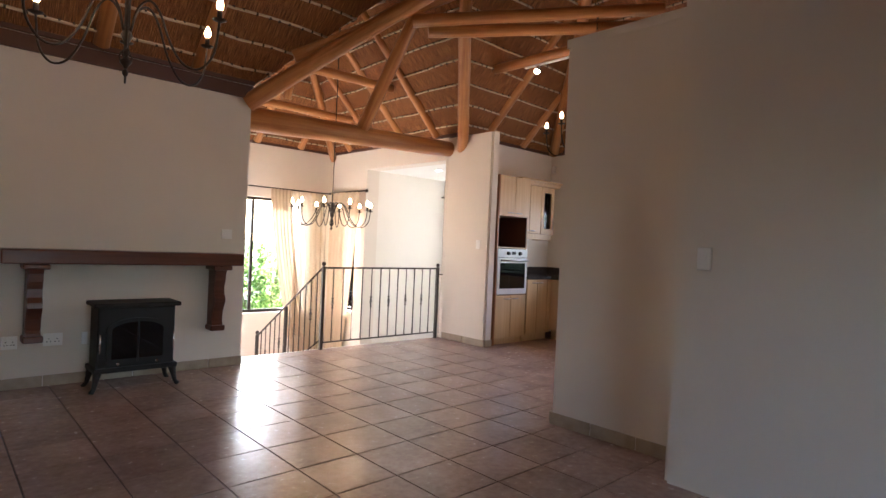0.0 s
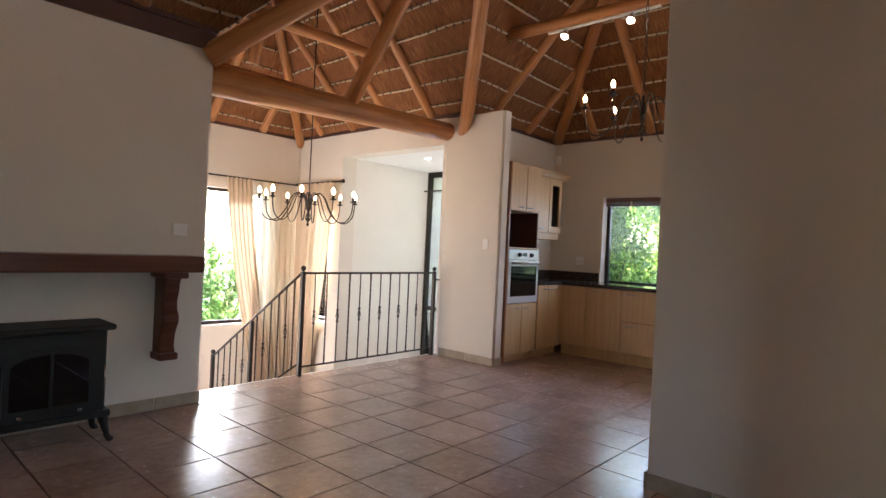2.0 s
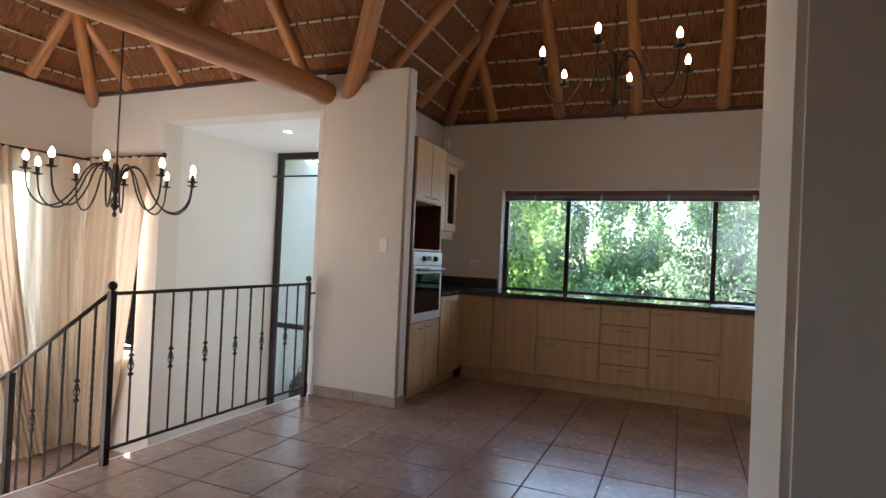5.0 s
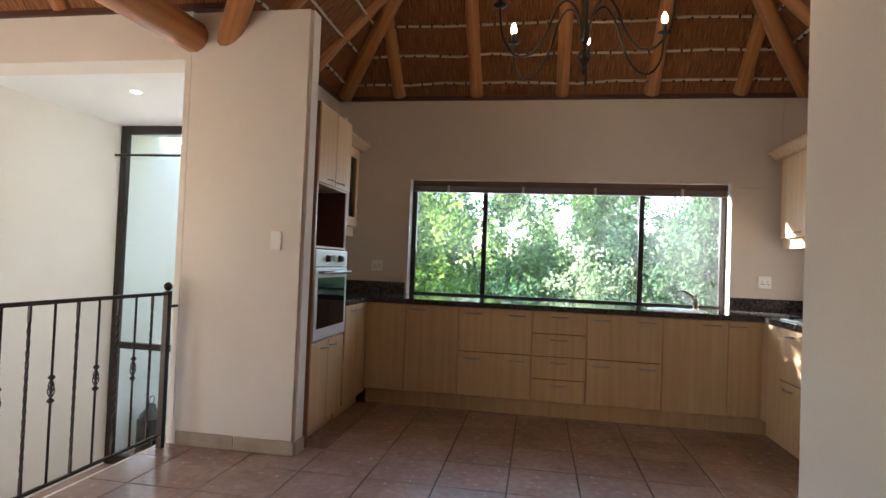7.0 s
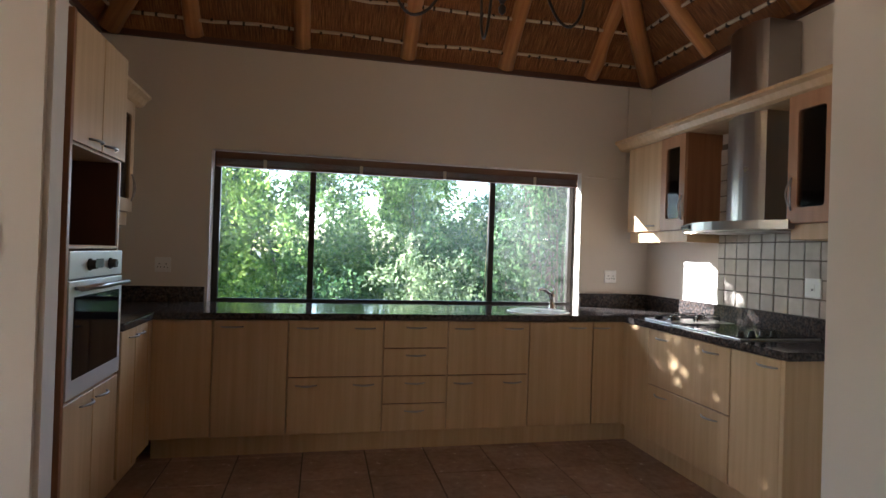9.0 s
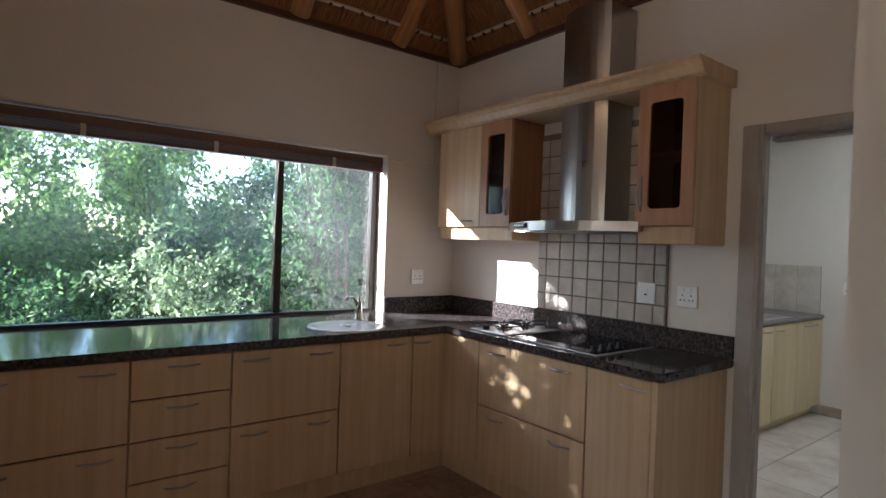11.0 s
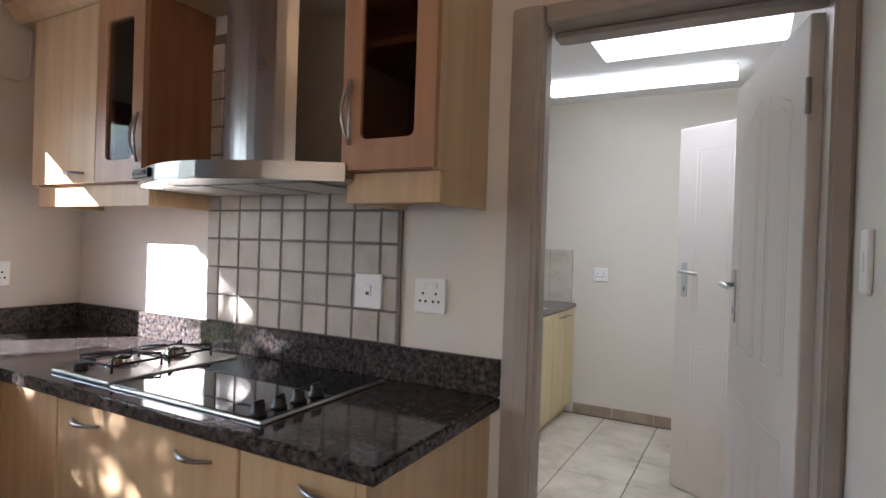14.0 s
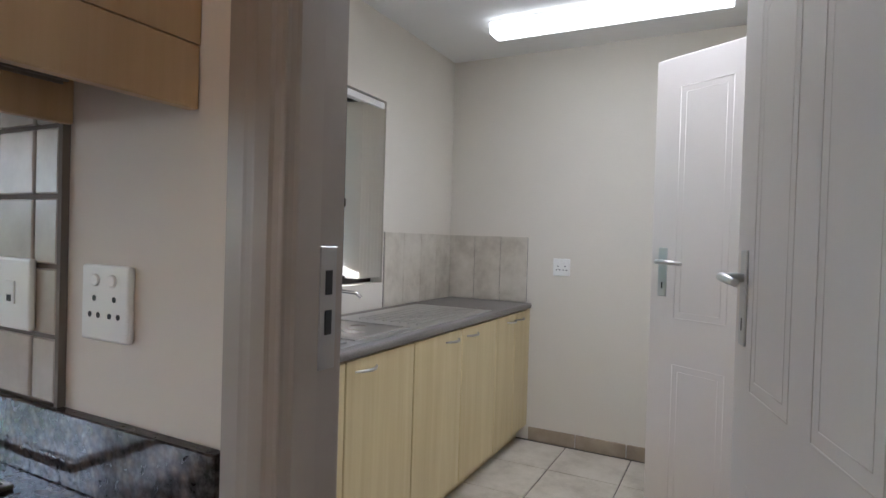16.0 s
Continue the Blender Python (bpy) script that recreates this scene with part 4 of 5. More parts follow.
for y in (1.17, 1.36):
    c = (5.70, y, CTR + 0.012)
    b = part("burner", lathe(bmesh.new(), [(0.052, 0), (0.05, 0.006), (0.034, 0.012), (0.034, 0.022), (0.03, 0.026)], 22), CHROME, gas, "round gas burner")
    b.location = c
    part("burner_cap", lathe(bmesh.new(), [(0.027, 0.026), (0.027, 0.031), (0.022, 0.034)], 20), CAST, b, "black burner cap")
    g = bmesh.new()
    for a in range(4):
        dx, dy = math.cos(a * math.pi / 2 + 0.785), math.sin(a * math.pi / 2 + 0.785)
        tube(g, [(c[0] + dx * 0.115, c[1] + dy * 0.115, CTR + 0.012), (c[0] + dx * 0.113, c[1] + dy * 0.113, CTR + 0.05), (c[0] + dx * 0.03, c[1] + dy * 0.03, CTR + 0.052)], 0.004, 6)
    ring = [(c[0] + sx * 0.082, c[1] + sy * 0.082, CTR + 0.035) for sx, sy in ((1, 1), (-1, 1), (-1, -1), (1, -1), (1, 1))]
    tube(g, ring, 0.004, 6)
    part("pan_support", g, CAST, gas, "black wire pan support")
for y in (1.41, 1.465):
    part("knob", lathe(bmesh.new(), [(0.02, 0), (0.019, 0.02), (0.016, 0.024)], 16), BLACK, gas, "black control knob").location = (5.79 - (y - 1.41), y, CTR + 0.012)
elec = thing("ceramic_hob", "black ceramic glass hob with steel edge", "hob")
part("frame", bbox(5.115, 5.70, 1.04, 1.54, CTR, CTR + 0.008, 0.003), SATIN, elec, "thin steel edge")
part("glass", bbox(5.125, 5.69, 1.05, 1.53, CTR + 0.008, CTR + 0.0105, 0.001, 1), DARK_GLASS, elec)
for i in range(4):
    k = part("knob", lathe(bmesh.new(), [(0.021, 0), (0.021, 0.006), (0.016, 0.009), (0.015, 0.026), (0.012, 0.029)], 16), BLACK, elec, "black control knob")
    k.location = (5.16, 1.505 - 0.068 * i, CTR + 0.0105)
    part("grip", bbox(-0.004, 0.004, -0.015, 0.015, 0.028, 0.034, 0.001, 1), BLACK, k)

gas.location = (0.185, 0.03, 0)

# sink and tap
sink = thing("sink", "round white enamel sink set in the granite worktop", "sink")
part("rim", lathe(bmesh.new(), [(0.225, 0.0), (0.225, 0.006), (0.215, 0.010), (0.19, 0.010), (0.175, 0.004), (0.16, 0.0035)], 40), ENAMEL, sink).location = (6.40, 2.14, CTR)
part("drain", lathe(bmesh.new(), [(0.03, 0), (0.03, 0.003), (0.02, 0.004)], 18), CHROME, sink, "chrome drain").location = (6.40, 2.14, CTR + 0.0036)
tap = thing("mixer_tap", "chrome lever mixer tap beside the round sink", "tap")
part("base", lathe(bmesh.new(), [(0.026, 0), (0.026, 0.01), (0.021, 0.014), (0.021, 0.10), (0.016, 0.115)], 18), CHROME, tap).location = (6.62, 1.94, CTR)
part("spout", tube(bmesh.new(), [(6.62, 1.94, CTR + 0.07), (6.58, 1.98, CTR + 0.12), (6.51, 2.05, CTR + 0.155), (6.45, 2.11, CTR + 0.16), (6.43, 2.13, CTR + 0.145)], [0.014, 0.013, 0.012, 0.011, 0.011], 12), CHROME, tap)
part("lever", tube(bmesh.new(), [(6.62, 1.94, CTR + 0.112), (6.65, 1.92, CTR + 0.135), (6.66, 1.91, CTR + 0.15)], [0.012, 0.007, 0.008], 10), CHROME, tap)


# windows
def window(name, axis, d, a0, a1, z0, z1, mullions, material, label, depth=0.05, w=0.045, bars=(), glass=GLASS):
    """A metal window in an opening: axis 'y' runs along y at x = d."""
    root = tagged(new(name), label, "window", kind="structure")

    def bar(n, p0, p1, q0, q1, dd=0.0, parent=root):
        o = depth / 2 - dd
        bm = bbox(d - o, d + o, p0, p1, q0, q1, 0.003, 1) if axis == "y" else bbox(p0, p1, d - o, d + o, q0, q1, 0.003, 1)
        return part(n, bm, material, parent)
    bar("window_frame", a0, a1, z0, z0 + w)
    bar("window_frame", a0, a1, z1 - w, z1)
    bar("window_frame", a0, a0 + w, z0 + w, z1 - w)
    bar("window_frame", a1 - w, a1, z0 + w, z1 - w)
    for m in mullions:
        bar("mullion", m - w / 2, m + w / 2, z0 + w, z1 - w, 0.004)
    for b in bars:
        bar("transom", a0 + w, a1 - w, b - w / 2, b + w / 2, 0.006)
    cuts = [a0 + w] + list(mullions) + [a1 - w]
    for p, q in zip(cuts, cuts[1:]):
        bm = bbox(d - 0.002, d + 0.002, p, q, z0 + w, z1 - w) if axis == "y" else bbox(p, q, d - 0.002, d + 0.002, z0 + w, z1 - w)
        part("pane", bm, glass, root).visible_shadow = False
    return root


window("window_1", "y", EAST + 0.15, 1.60, 4.465, 0.86, 1.985, [2.32, 3.755], BRONZE, "long dark bronze kitchen window", glass=HAZY_GLASS)
blind = thing("venetian_blind", "wooden venetian blind drawn up at the window head", "blind")
part("head_rail", bbox(EAST + 0.03, EAST + 0.075, 1.62, 4.445, 1.925, 1.975, 0.003, 1), BLIND, blind)
for i in range(5):
    part("slat", bbox(EAST + 0.025, EAST + 0.08, 1.625, 4.44, 1.885 + 0.008 * i, 1.889 + 0.008 * i), BLIND, blind)
part("bottom_rail", bbox(EAST + 0.025, EAST + 0.08, 1.625, 4.44, 1.868, 1.883, 0.002, 1), BLIND, blind)
for y in (2.0, 2.75, 3.4, 4.1):
    part("tape", bbox(EAST + 0.022, EAST + 0.0245, y - 0.012, y + 0.012, 1.868, 1.93), LATH, blind)
part("cord", tube(bmesh.new(), [(EAST + 0.04, 2.37, 1.87), (EAST + 0.045, 2.38, 1.4), (EAST + 0.04, 2.40, 0.95)], 0.003, 5), LATH, blind, "pale pull cord")


# switches and sockets
def plate(kind, axis, d, out, a, z, w, h, label, group="switch and socket plates", style="switch"):
    ob = thing(kind, label, "switch" if "switch" in kind else "socket", group)
    ob.matrix_world = {("x", 1): pose(a, d, z, 90, 0, 180), ("x", -1): pose(a, d, z, 90, 0, 0), ("y", 1): pose(d, a, z, 90, 0, 90), ("y", -1): pose(d, a, z, 90, 0, -90)}[(axis, out)]
    part("cover", bbox(-w / 2, w / 2, -h / 2, h / 2, 0.0, 0.011, 0.004), WHITE, ob)
    if style == "switch":
        part("rocker", bbox(-0.012, 0.012, -0.018, 0.018, 0.010, 0.0135, 0.001, 1), WHITE, ob)
    elif style == "isolator":
        part("rocker", bbox(-0.013, 0.013, -0.016, 0.02, 0.010, 0.0135, 0.001, 1), WHITE, ob)
        part("mark", bbox(-0.006, 0.006, -0.012, -0.002, 0.0136, 0.0142), BLACK, ob)
    else:
        for x in (-0.018, 0.018):
            part("rocker", lathe(bmesh.new(), [(0.009, 0.010), (0.009, 0.0135), (0.007, 0.0145)], 12), WHITE, ob).location = (x * w / 0.1, 0.3 * h, 0)
        for x, y in ((-0.03, -0.16), (-0.012, -0.16), (0.012, -0.16), (0.03, -0.16), (-0.021, 0.06), (0.021, 0.06)):
            part("pin_hole", lathe(bmesh.new(), [(0.0042, 0.0105), (0.0042, 0.0116)], 8), BLACK, ob).location = (x * w / 0.1, y * h, 0)
    return ob


plate("isolator_switch", "x", SOUTH + 0.0105, 1, 5.218, 1.16, 0.105, 0.112, "white isolator switch plate on the wall tiles", style="isolator")
plate("wall_socket", "x", SOUTH, 1, 4.995, 1.16, 0.108, 0.108, "white double wall socket beside the hob tiles", style="socket")
plate("wall_socket", "y", EAST, -1, 1.32, 1.138, 0.105, 0.105, "white wall socket beside the kitchen window", style="socket")
plate("wall_socket", "y", EAST, -1, 4.762, 1.145, 0.105, 0.105, "white wall socket beside the kitchen window", style="socket")
plate("light_switch", "y", WING, -1, 4.825, 1.29, 0.07, 0.115, "white light switch on the pier")
plate("light_switch", "y", 2.72, -1, 1.10, 1.245, 0.075, 0.12, "white light switch on the plastered wall")
plate("light_switch", "y", 3.95, 1, 1.19, 1.31, 0.075, 0.12, "white light switch beside the scullery door")
plate("light_switch", "x", NORTH, -1, 1.80, 1.27, 0.10, 0.09, "white light switch plate above the mantel shelf")
plate("wall_socket", "x", NORTH, -1, 0.447, 0.367, 0.13, 0.10, "white double wall socket under the mantel shelf", style="socket")
plate("wall_socket", "x", NORTH, -1, 0.69, 0.362, 0.10, 0.10, "white blank socket plate behind the stove", style="switch")
plate("wall_socket", "x", NORTH, -1, 0.17, 0.36, 0.10, 0.10, "white wall socket under the mantel shelf", style="socket")
plate("wall_socket", "x", SC_S, 1, 5.16, 1.12, 0.108, 0.108, "white double wall socket on the scullery wall", style="socket")
siren = solo("alarm_sensor", bbox(EAST - 0.05, EAST - 0.001, 5.12, 5.18, 2.46, 2.57, 0.012), WHITE, "white alarm sensor high in the kitchen corner", "alarm sensor")


solo("cable_duct", tube(bmesh.new(), [(EAST - 0.004, 1.57, 1.955), (EAST - 0.004, 1.25, 1.95), (EAST - 0.004, 1.21, 1.98), (EAST - 0.004, 1.20, 2.72)], 0.006, 6), WALL, "thin plastered cable duct on the kitchen wall", "cable")

# ---- chandeliers ----
def smooth(pts, steps=4):
    """A rounded curve through the given points."""
    p = [Vector(q) for q in pts]
    p = [2 * p[0] - p[1]] + p + [2 * p[-1] - p[-2]]
    out = []
    for a, b, c, d in zip(p, p[1:], p[2:], p[3:]):
        for i in range(steps):
            u = i / steps
            out.append(0.5 * (2 * b + (c - a) * u + (2 * a - 5 * b + 4 * c - d) * u * u + (3 * b - a - 3 * c + d) * u ** 3))
    return out + [p[-2]]


def chandelier(at, arms, reach, bulb_up, top_z, hub_h, label, start=0.0, rod=False):
    ob = thing("chandelier", label, "chandelier", "wrought iron chandeliers", at)
    part("stem", lathe(bmesh.new(), [(0.006, 0.02), (0.014, 0.035), (0.03, 0.055), (0.012, 0.075), (0.012, hub_h * 0.4), (0.028, hub_h * 0.5), (0.014, hub_h * 0.6), (0.014, hub_h)], 14), IRON, ob)
    part("finial", lathe(bmesh.new(), [(0.004, -0.02), (0.014, -0.008), (0.014, 0.008), (0.005, 0.02)], 12), IRON, ob)
    n = int((top_z - at[2] - hub_h) / 0.05)
    bm = bmesh.new()
    for i in range(n):
        z = hub_h + i * 0.05
        pts = [((0.011 * math.cos(a)) if i % 2 else 0.0, 0.0 if i % 2 else 0.011 * math.cos(a), z + 0.028 + 0.032 * math.sin(a)) for a in (k * math.pi / 4 for k in range(9))]
        tube(bm, pts, 0.003, 4)
    if rod:
        bm = tube(bmesh.new(), [(0, 0, hub_h), (0, 0, top_z - at[2])], 0.006, 8)
    part("hanging_rod" if rod else "chain", bm, IRON, ob)
    cage = bmesh.new()
    for k in range(4):
        tube(cage, [(0.03 * math.sin(math.pi * f / 6) * math.cos(k * 1.57 + f * 0.5) + 0.0, 0.03 * math.sin(math.pi * f / 6) * math.sin(k * 1.57 + f * 0.5), 0.03 + 0.1 * f / 6) for f in range(7)], 0.004, 5)
    part("cage", cage, IRON, ob)
    for i in range(arms):
        a = start + 2 * math.pi * i / arms
        c, s = math.cos(a), math.sin(a)
        prof = [(0.02, hub_h * 0.55), (0.06, hub_h * 0.86), (0.13, hub_h * 0.98), (0.20, hub_h * 0.82), (0.27, hub_h * 0.42), (0.36, hub_h * 0.14), (0.46, hub_h * 0.10), (0.54, hub_h * 0.32), (0.565, bulb_up - 0.06)]
        k = reach / 0.565
        arm = part("arm", tube(bmesh.new(), smooth([(r * k * c, r * k * s, z) for r, z in prof]), 0.006, 7), IRON, ob)
        x, y = reach * c, reach * s
        part("drip_tray", lathe(bmesh.new(), [(0.008, -0.062), (0.034, -0.052), (0.036, -0.048), (0.01, -0.05)], 14, (x, y, bulb_up)), IRON, arm)
        part("candle_tube", lathe(bmesh.new(), [(0.013, -0.05), (0.013, 0.0)], 12, (x, y, bulb_up)), IRON, arm)
        part("bulb", lathe(bmesh.new(), [(0.009, 0.0), (0.0155, 0.014), (0.017, 0.026), (0.0125, 0.044), (0.0055, 0.058), (0.002, 0.063)], 12, (x, y, bulb_up)), BULB, arm, "lit candle bulb")
    return ob


chandelier((3.53, 6.17, 1.41), 10, 0.50, 0.30, 4.1, 0.34, "dark wrought iron chandelier with lit candle bulbs", 0.2, True)
chandelier((4.61, 3.045, 2.21), 6, 0.47, 0.32, 4.75, 0.36, "dark wrought iron chandelier hanging over the kitchen", -0.1)
chandelier((0.40, 3.09, 2.06), 6, 0.47, 0.34, 5.14, 0.38, "dark wrought iron chandelier hanging over the living room", 0.30)

spots = thing("spotlight_bar", "spotlight bar fixed under a roof pole", "spotlight")
part("rail", bbox(4.765, 4.795, 3.0, 4.1, 3.362, 3.382, 0.003, 1), WHITE, spots)
for y in (3.25, 3.9):
    h = part("lamp_head", lathe(bmesh.new(), [(0.018, 0.0), (0.032, -0.04), (0.036, -0.075)][::-1], 14), CHROME, spots)
    h.matrix_local = pose(4.78, y, 3.362, 0, 25, 0)
    part("bulb", lathe(bmesh.new(), [(0.022, -0.095), (0.033, -0.082), (0.033, -0.076)], 14), SPOT, h, "lit spot bulb")

# ---- fireplace wall ----
mantel = thing("mantel_shelf", "thick dark mahogany mantel shelf on carved brackets", "mantel shelf")
bm = bbox(0.08, 1.88, 4.97, NORTH - 0.002, 0.978, 1.088, 0.012, 3)
part("shelf", bm, MAHOGANY, mantel)
for x in (0.30, 1.695):
    prof = [(NORTH - 0.002, 0.976), (5.0, 0.976), (5.0, 0.955), (5.02, 0.935), (5.045, 0.90), (5.05, 0.84), (5.075, 0.78), (5.07, 0.72), (5.04, 0.68), (5.035, 0.64), (5.06, 0.60), (5.085, 0.55), (5.10, 0.46), (5.085, 0.44), (5.085, 0.39), (NORTH - 0.002, 0.39)]
    b = prism(bmesh.new(), [(y, z) for y, z in prof], x - 0.05, x + 0.05, "x")
    bmesh.ops.bevel(b, geom=[e for e in b.edges if abs(e.verts[0].co.x - e.verts[1].co.x) < 1e-4], offset=0.006, segments=2, affect="EDGES")
    br = part("bracket", b, MAHOGANY, mantel, "carved mahogany bracket")
    part("bracket_cap", bbox(x - 0.085, x + 0.085, 4.985, NORTH - 0.003, 0.935, 0.9775, 0.012, 2), MAHOGANY, br)
    part("bracket_foot", bbox(x - 0.065, x + 0.065, 5.06, NORTH - 0.003, 0.37, 0.42, 0.01, 2), MAHOGANY, br)

stove = thing("stove", "black cast iron stove heater on four splayed legs", "stove")
SX0, SX1, SY0, SY1 = 0.65, 1.25, 4.77, 5.06
part("body", bbox(SX0 + 0.02, SX1 - 0.02, SY0 + 0.02, SY1, 0.17, 0.655, 0.012), CAST, stove)
part("top", bbox(SX0 - 0.015, SX1 + 0.015, SY0 - 0.02, SY1 + 0.01, 0.655, 0.69, 0.012, 3), CAST, stove)
part("base", bbox(SX0 - 0.005, SX1 + 0.005, SY0 - 0.005, SY1 + 0.005, 0.145, 0.185, 0.01, 2), CAST, stove)
archpts = [(SX0 + 0.085, 0.22)] + [(SX0 + 0.3 - 0.215 * math.cos(a), 0.48 + 0.09 * math.sin(a)) for a in (k * math.pi / 12 for k in range(13))] + [(SX1 - 0.085, 0.22)]
door = part("door", prism(bmesh.new(), archpts, SY0, SY0 + 0.021, "y"), CAST, stove, "arched double stove door")
inner = [(SX0 + 0.115, 0.25)] + [(SX0 + 0.3 - 0.185 * math.cos(a), 0.475 + 0.065 * math.sin(a)) for a in (k * math.pi / 12 for k in range(13))] + [(SX1 - 0.115, 0.25)]
part("glass", prism(bmesh.new(), inner, SY0 - 0.003, SY0 + 0.001, "y"), DARK_GLASS, door, "dark stove glass")
part("door_bar", bbox(0.942, 0.958, SY0 - 0.008, SY0, 0.22, 0.565, 0.002, 1), CAST, door)
for x in (SX0 + 0.16, SX1 - 0.16):
    part("knob", lathe(bmesh.new(), [(0.012, 0), (0.014, 0.012), (0.008, 0.02)], 12), CHROME, door).matrix_local = pose(x, SY0, 0.215, 90, 0, 0)
for x in (SX0 + 0.035, SX1 - 0.035):
    part("side_bar", tube(bmesh.new(), [(x, SY0 - 0.004, 0.3), (x, SY0 - 0.004, 0.45)], 0.006, 8), CHROME, stove)
for x, sx in ((SX0 + 0.03, -1), (SX1 - 0.03, 1)):
    for y, sy in ((SY0 + 0.03, -1), (SY1 - 0.03, 1)):
        part("leg", tube(bmesh.new(), [(x, y, 0.155), (x + sx * 0.012, y + sy * 0.008, 0.09), (x + sx * 0.024, y + sy * 0.016, 0.03), (x + sx * 0.045, y + sy * 0.03, 0.0)], [0.034, 0.022, 0.016, 0.02], 8), CAST, stove)

# ---- balustrade and dining room ----
RY = 5.475


def basket(bm, x, y, z):
    for k in range(4):
        tube(bm, [(x + 0.016 * math.sin(math.pi * f / 6) * math.cos(k * 1.57 + f * 0.45), y + 0.016 * math.sin(math.pi * f / 6) * math.sin(k * 1.57 + f * 0.45), z - 0.045 + 0.09 * f / 6) for f in range(7)], 0.003, 5)
    for dz in (-0.055, 0.055):
        lathe(bm, [(0.008, dz - 0.012), (0.017, dz), (0.008, dz + 0.012)], 8, (x, y, z))
    return bm


def twisted(bm, x, y, z0, z1):
    """A square bar that is twisted along its middle."""
    n, rings = 36, []
    for i in range(n + 1):
        f = i / n
        a = 0.785 + max(0.0, min(1.0, (f - 0.08) / 0.84)) * math.pi * 7
        rings.append([bm.verts.new((x + 0.0085 * math.cos(a + k * math.pi / 2), y + 0.0085 * math.sin(a + k * math.pi / 2), z0 + (z1 - z0) * f)) for k in range(4)])
    for a, b in zip(rings, rings[1:]):
        for k in range(4):
            bm.faces.new((a[k], a[(k + 1) % 4], b[(k + 1) % 4], b[k]))
    return bm


rail = thing("balustrade", "dark wrought iron balustrade along the floor edge", "balustrade", "", (0, 0, 0))
PX0, PX1 = 3.03, 4.79


def post(parent, x, y, z0, z1, ball=True):
    p = part("post", bbox(x - 0.018, x + 0.018, y - 0.018, y + 0.018, z0, z1, 0.002, 1), IRON, parent)
    if ball:
        part("ball", lathe(bmesh.new(), [(0.006, 0), (0.014, 0.006), (0.023, 0.018), (0.025, 0.03), (0.021, 0.043), (0.01, 0.052), (0.003, 0.055)], 16, (x, y, z1)), IRON, p)
    return p


post(rail, PX0, RY, 0, 0.955)
post(rail, PX1, RY, 0, 0.955)
part("top_rail", bbox(PX0 + 0.018, PX1 - 0.018, RY - 0.012, RY + 0.012, 0.93, 0.95, 0.002, 1), IRON, rail)
part("bottom_rail", bbox(PX0 + 0.018, PX1 - 0.018, RY - 0.009, RY + 0.009, 0.075, 0.09, 0.002, 1), IRON, rail)
for i in range(12):
    x = PX0 + (PX1 - PX0) * (i + 1) / 13
    if i % 2 == 0:
        bm = tube(bmesh.new(), [(x, RY, 0.085), (x, RY, 0.935)], 0.0065, 6)
        basket(bm, x, RY, 0.53)
        part("baluster", bm, IRON, rail, "iron baluster with a basket knot")
    else:
        part("baluster", twisted(bmesh.new(), x, RY, 0.085, 0.935), IRON, rail, "twisted iron baluster")
bm = tube(bmesh.new(), [(PX1 + 0.018, RY, 0.86), (WING - 0.002, RY - 0.005, 0.86)], 0.009, 8)
part("wall_bracket", bm, IRON, rail, "iron bracket fixing the rail to the pier")

srail = thing("stair_rail", "sloping wrought iron stair rail down to the dining room", "balustrade")
LY, dropz = 7.12, (0.94 + 0.075) / (7.12 - RY)
top_at = lambda y: 0.94 - dropz * (y - RY)
post(srail, PX0, LY, LOW, top_at(LY) + 0.01)
post(srail, PX0, 6.33, -0.54, top_at(6.33) - 0.012, False)
for nm, off, h in (("top_rail", 0.0, 0.012), ("bottom_rail", -0.83, 0.009)):
    part(nm, tube(bmesh.new(), [(PX0, RY + 0.018, top_at(RY) + off), (PX0, LY - 0.018, top_at(LY) + off if off == 0 else LOW + 0.06)], h, 6), IRON, srail)
for i in range(12):
    y = RY + (LY - RY) * (i + 1) / 13
    zt = top_at(y)
    zb = 0.11 + (LOW - 0.05) * (i + 1) / 13
    if i % 3 == 1:
        bm = tube(bmesh.new(), [(PX0, y, zb), (PX0, y, zt)], 0.0065, 6)
        basket(bm, PX0, y, (zt + zb) / 2)
        part("baluster", bm, IRON, srail, "iron baluster with a basket knot")
    else:
        part("baluster", twisted(bmesh.new(), PX0, y, zb, zt), IRON, srail, "twisted iron baluster")

window("window_2", "x", DINING_N + 0.14, 2.45, 4.42, 0.05, 1.90, [3.52], BRONZE, "tall dark bronze dining room window")
window("window_3", "y", WING + 0.14, 7.62, 8.22, 0.10, 1.90, [], BRONZE, "narrow dark bronze dining room window")
for nm, axis, p, q in (("curtain_rod", "x", (2.3, 8.28, 2.05), (4.84, 8.28, 2.05)), ("curtain_rod", "y", (4.79, 8.34, 2.07), (4.79, 7.22, 2.07))):
    rod = thing(nm, "dark iron curtain rod with ball ends", "curtain rod", "curtain rods")
    part("bar", tube(bmesh.new(), [p, q], 0.011, 10), IRON, rod)
    part("finial", lathe(bmesh.new(), [(0.008, -0.03), (0.022, -0.01), (0.024, 0.004), (0.014, 0.022), (0.003, 0.03)], 14, q), IRON, rod)
    part("wall_bracket", tube(bmesh.new(), [(q[0] - (0.1 if axis == "x" else 0), q[1] + (0 if axis == "x" else 0.12), q[2]), (q[0] - 0.1 if axis == "x" else WING - 0.001, DINING_N - 0.001 if axis == "x" else q[1] + 0.12, q[2])], 0.007, 8), IRON, rod)


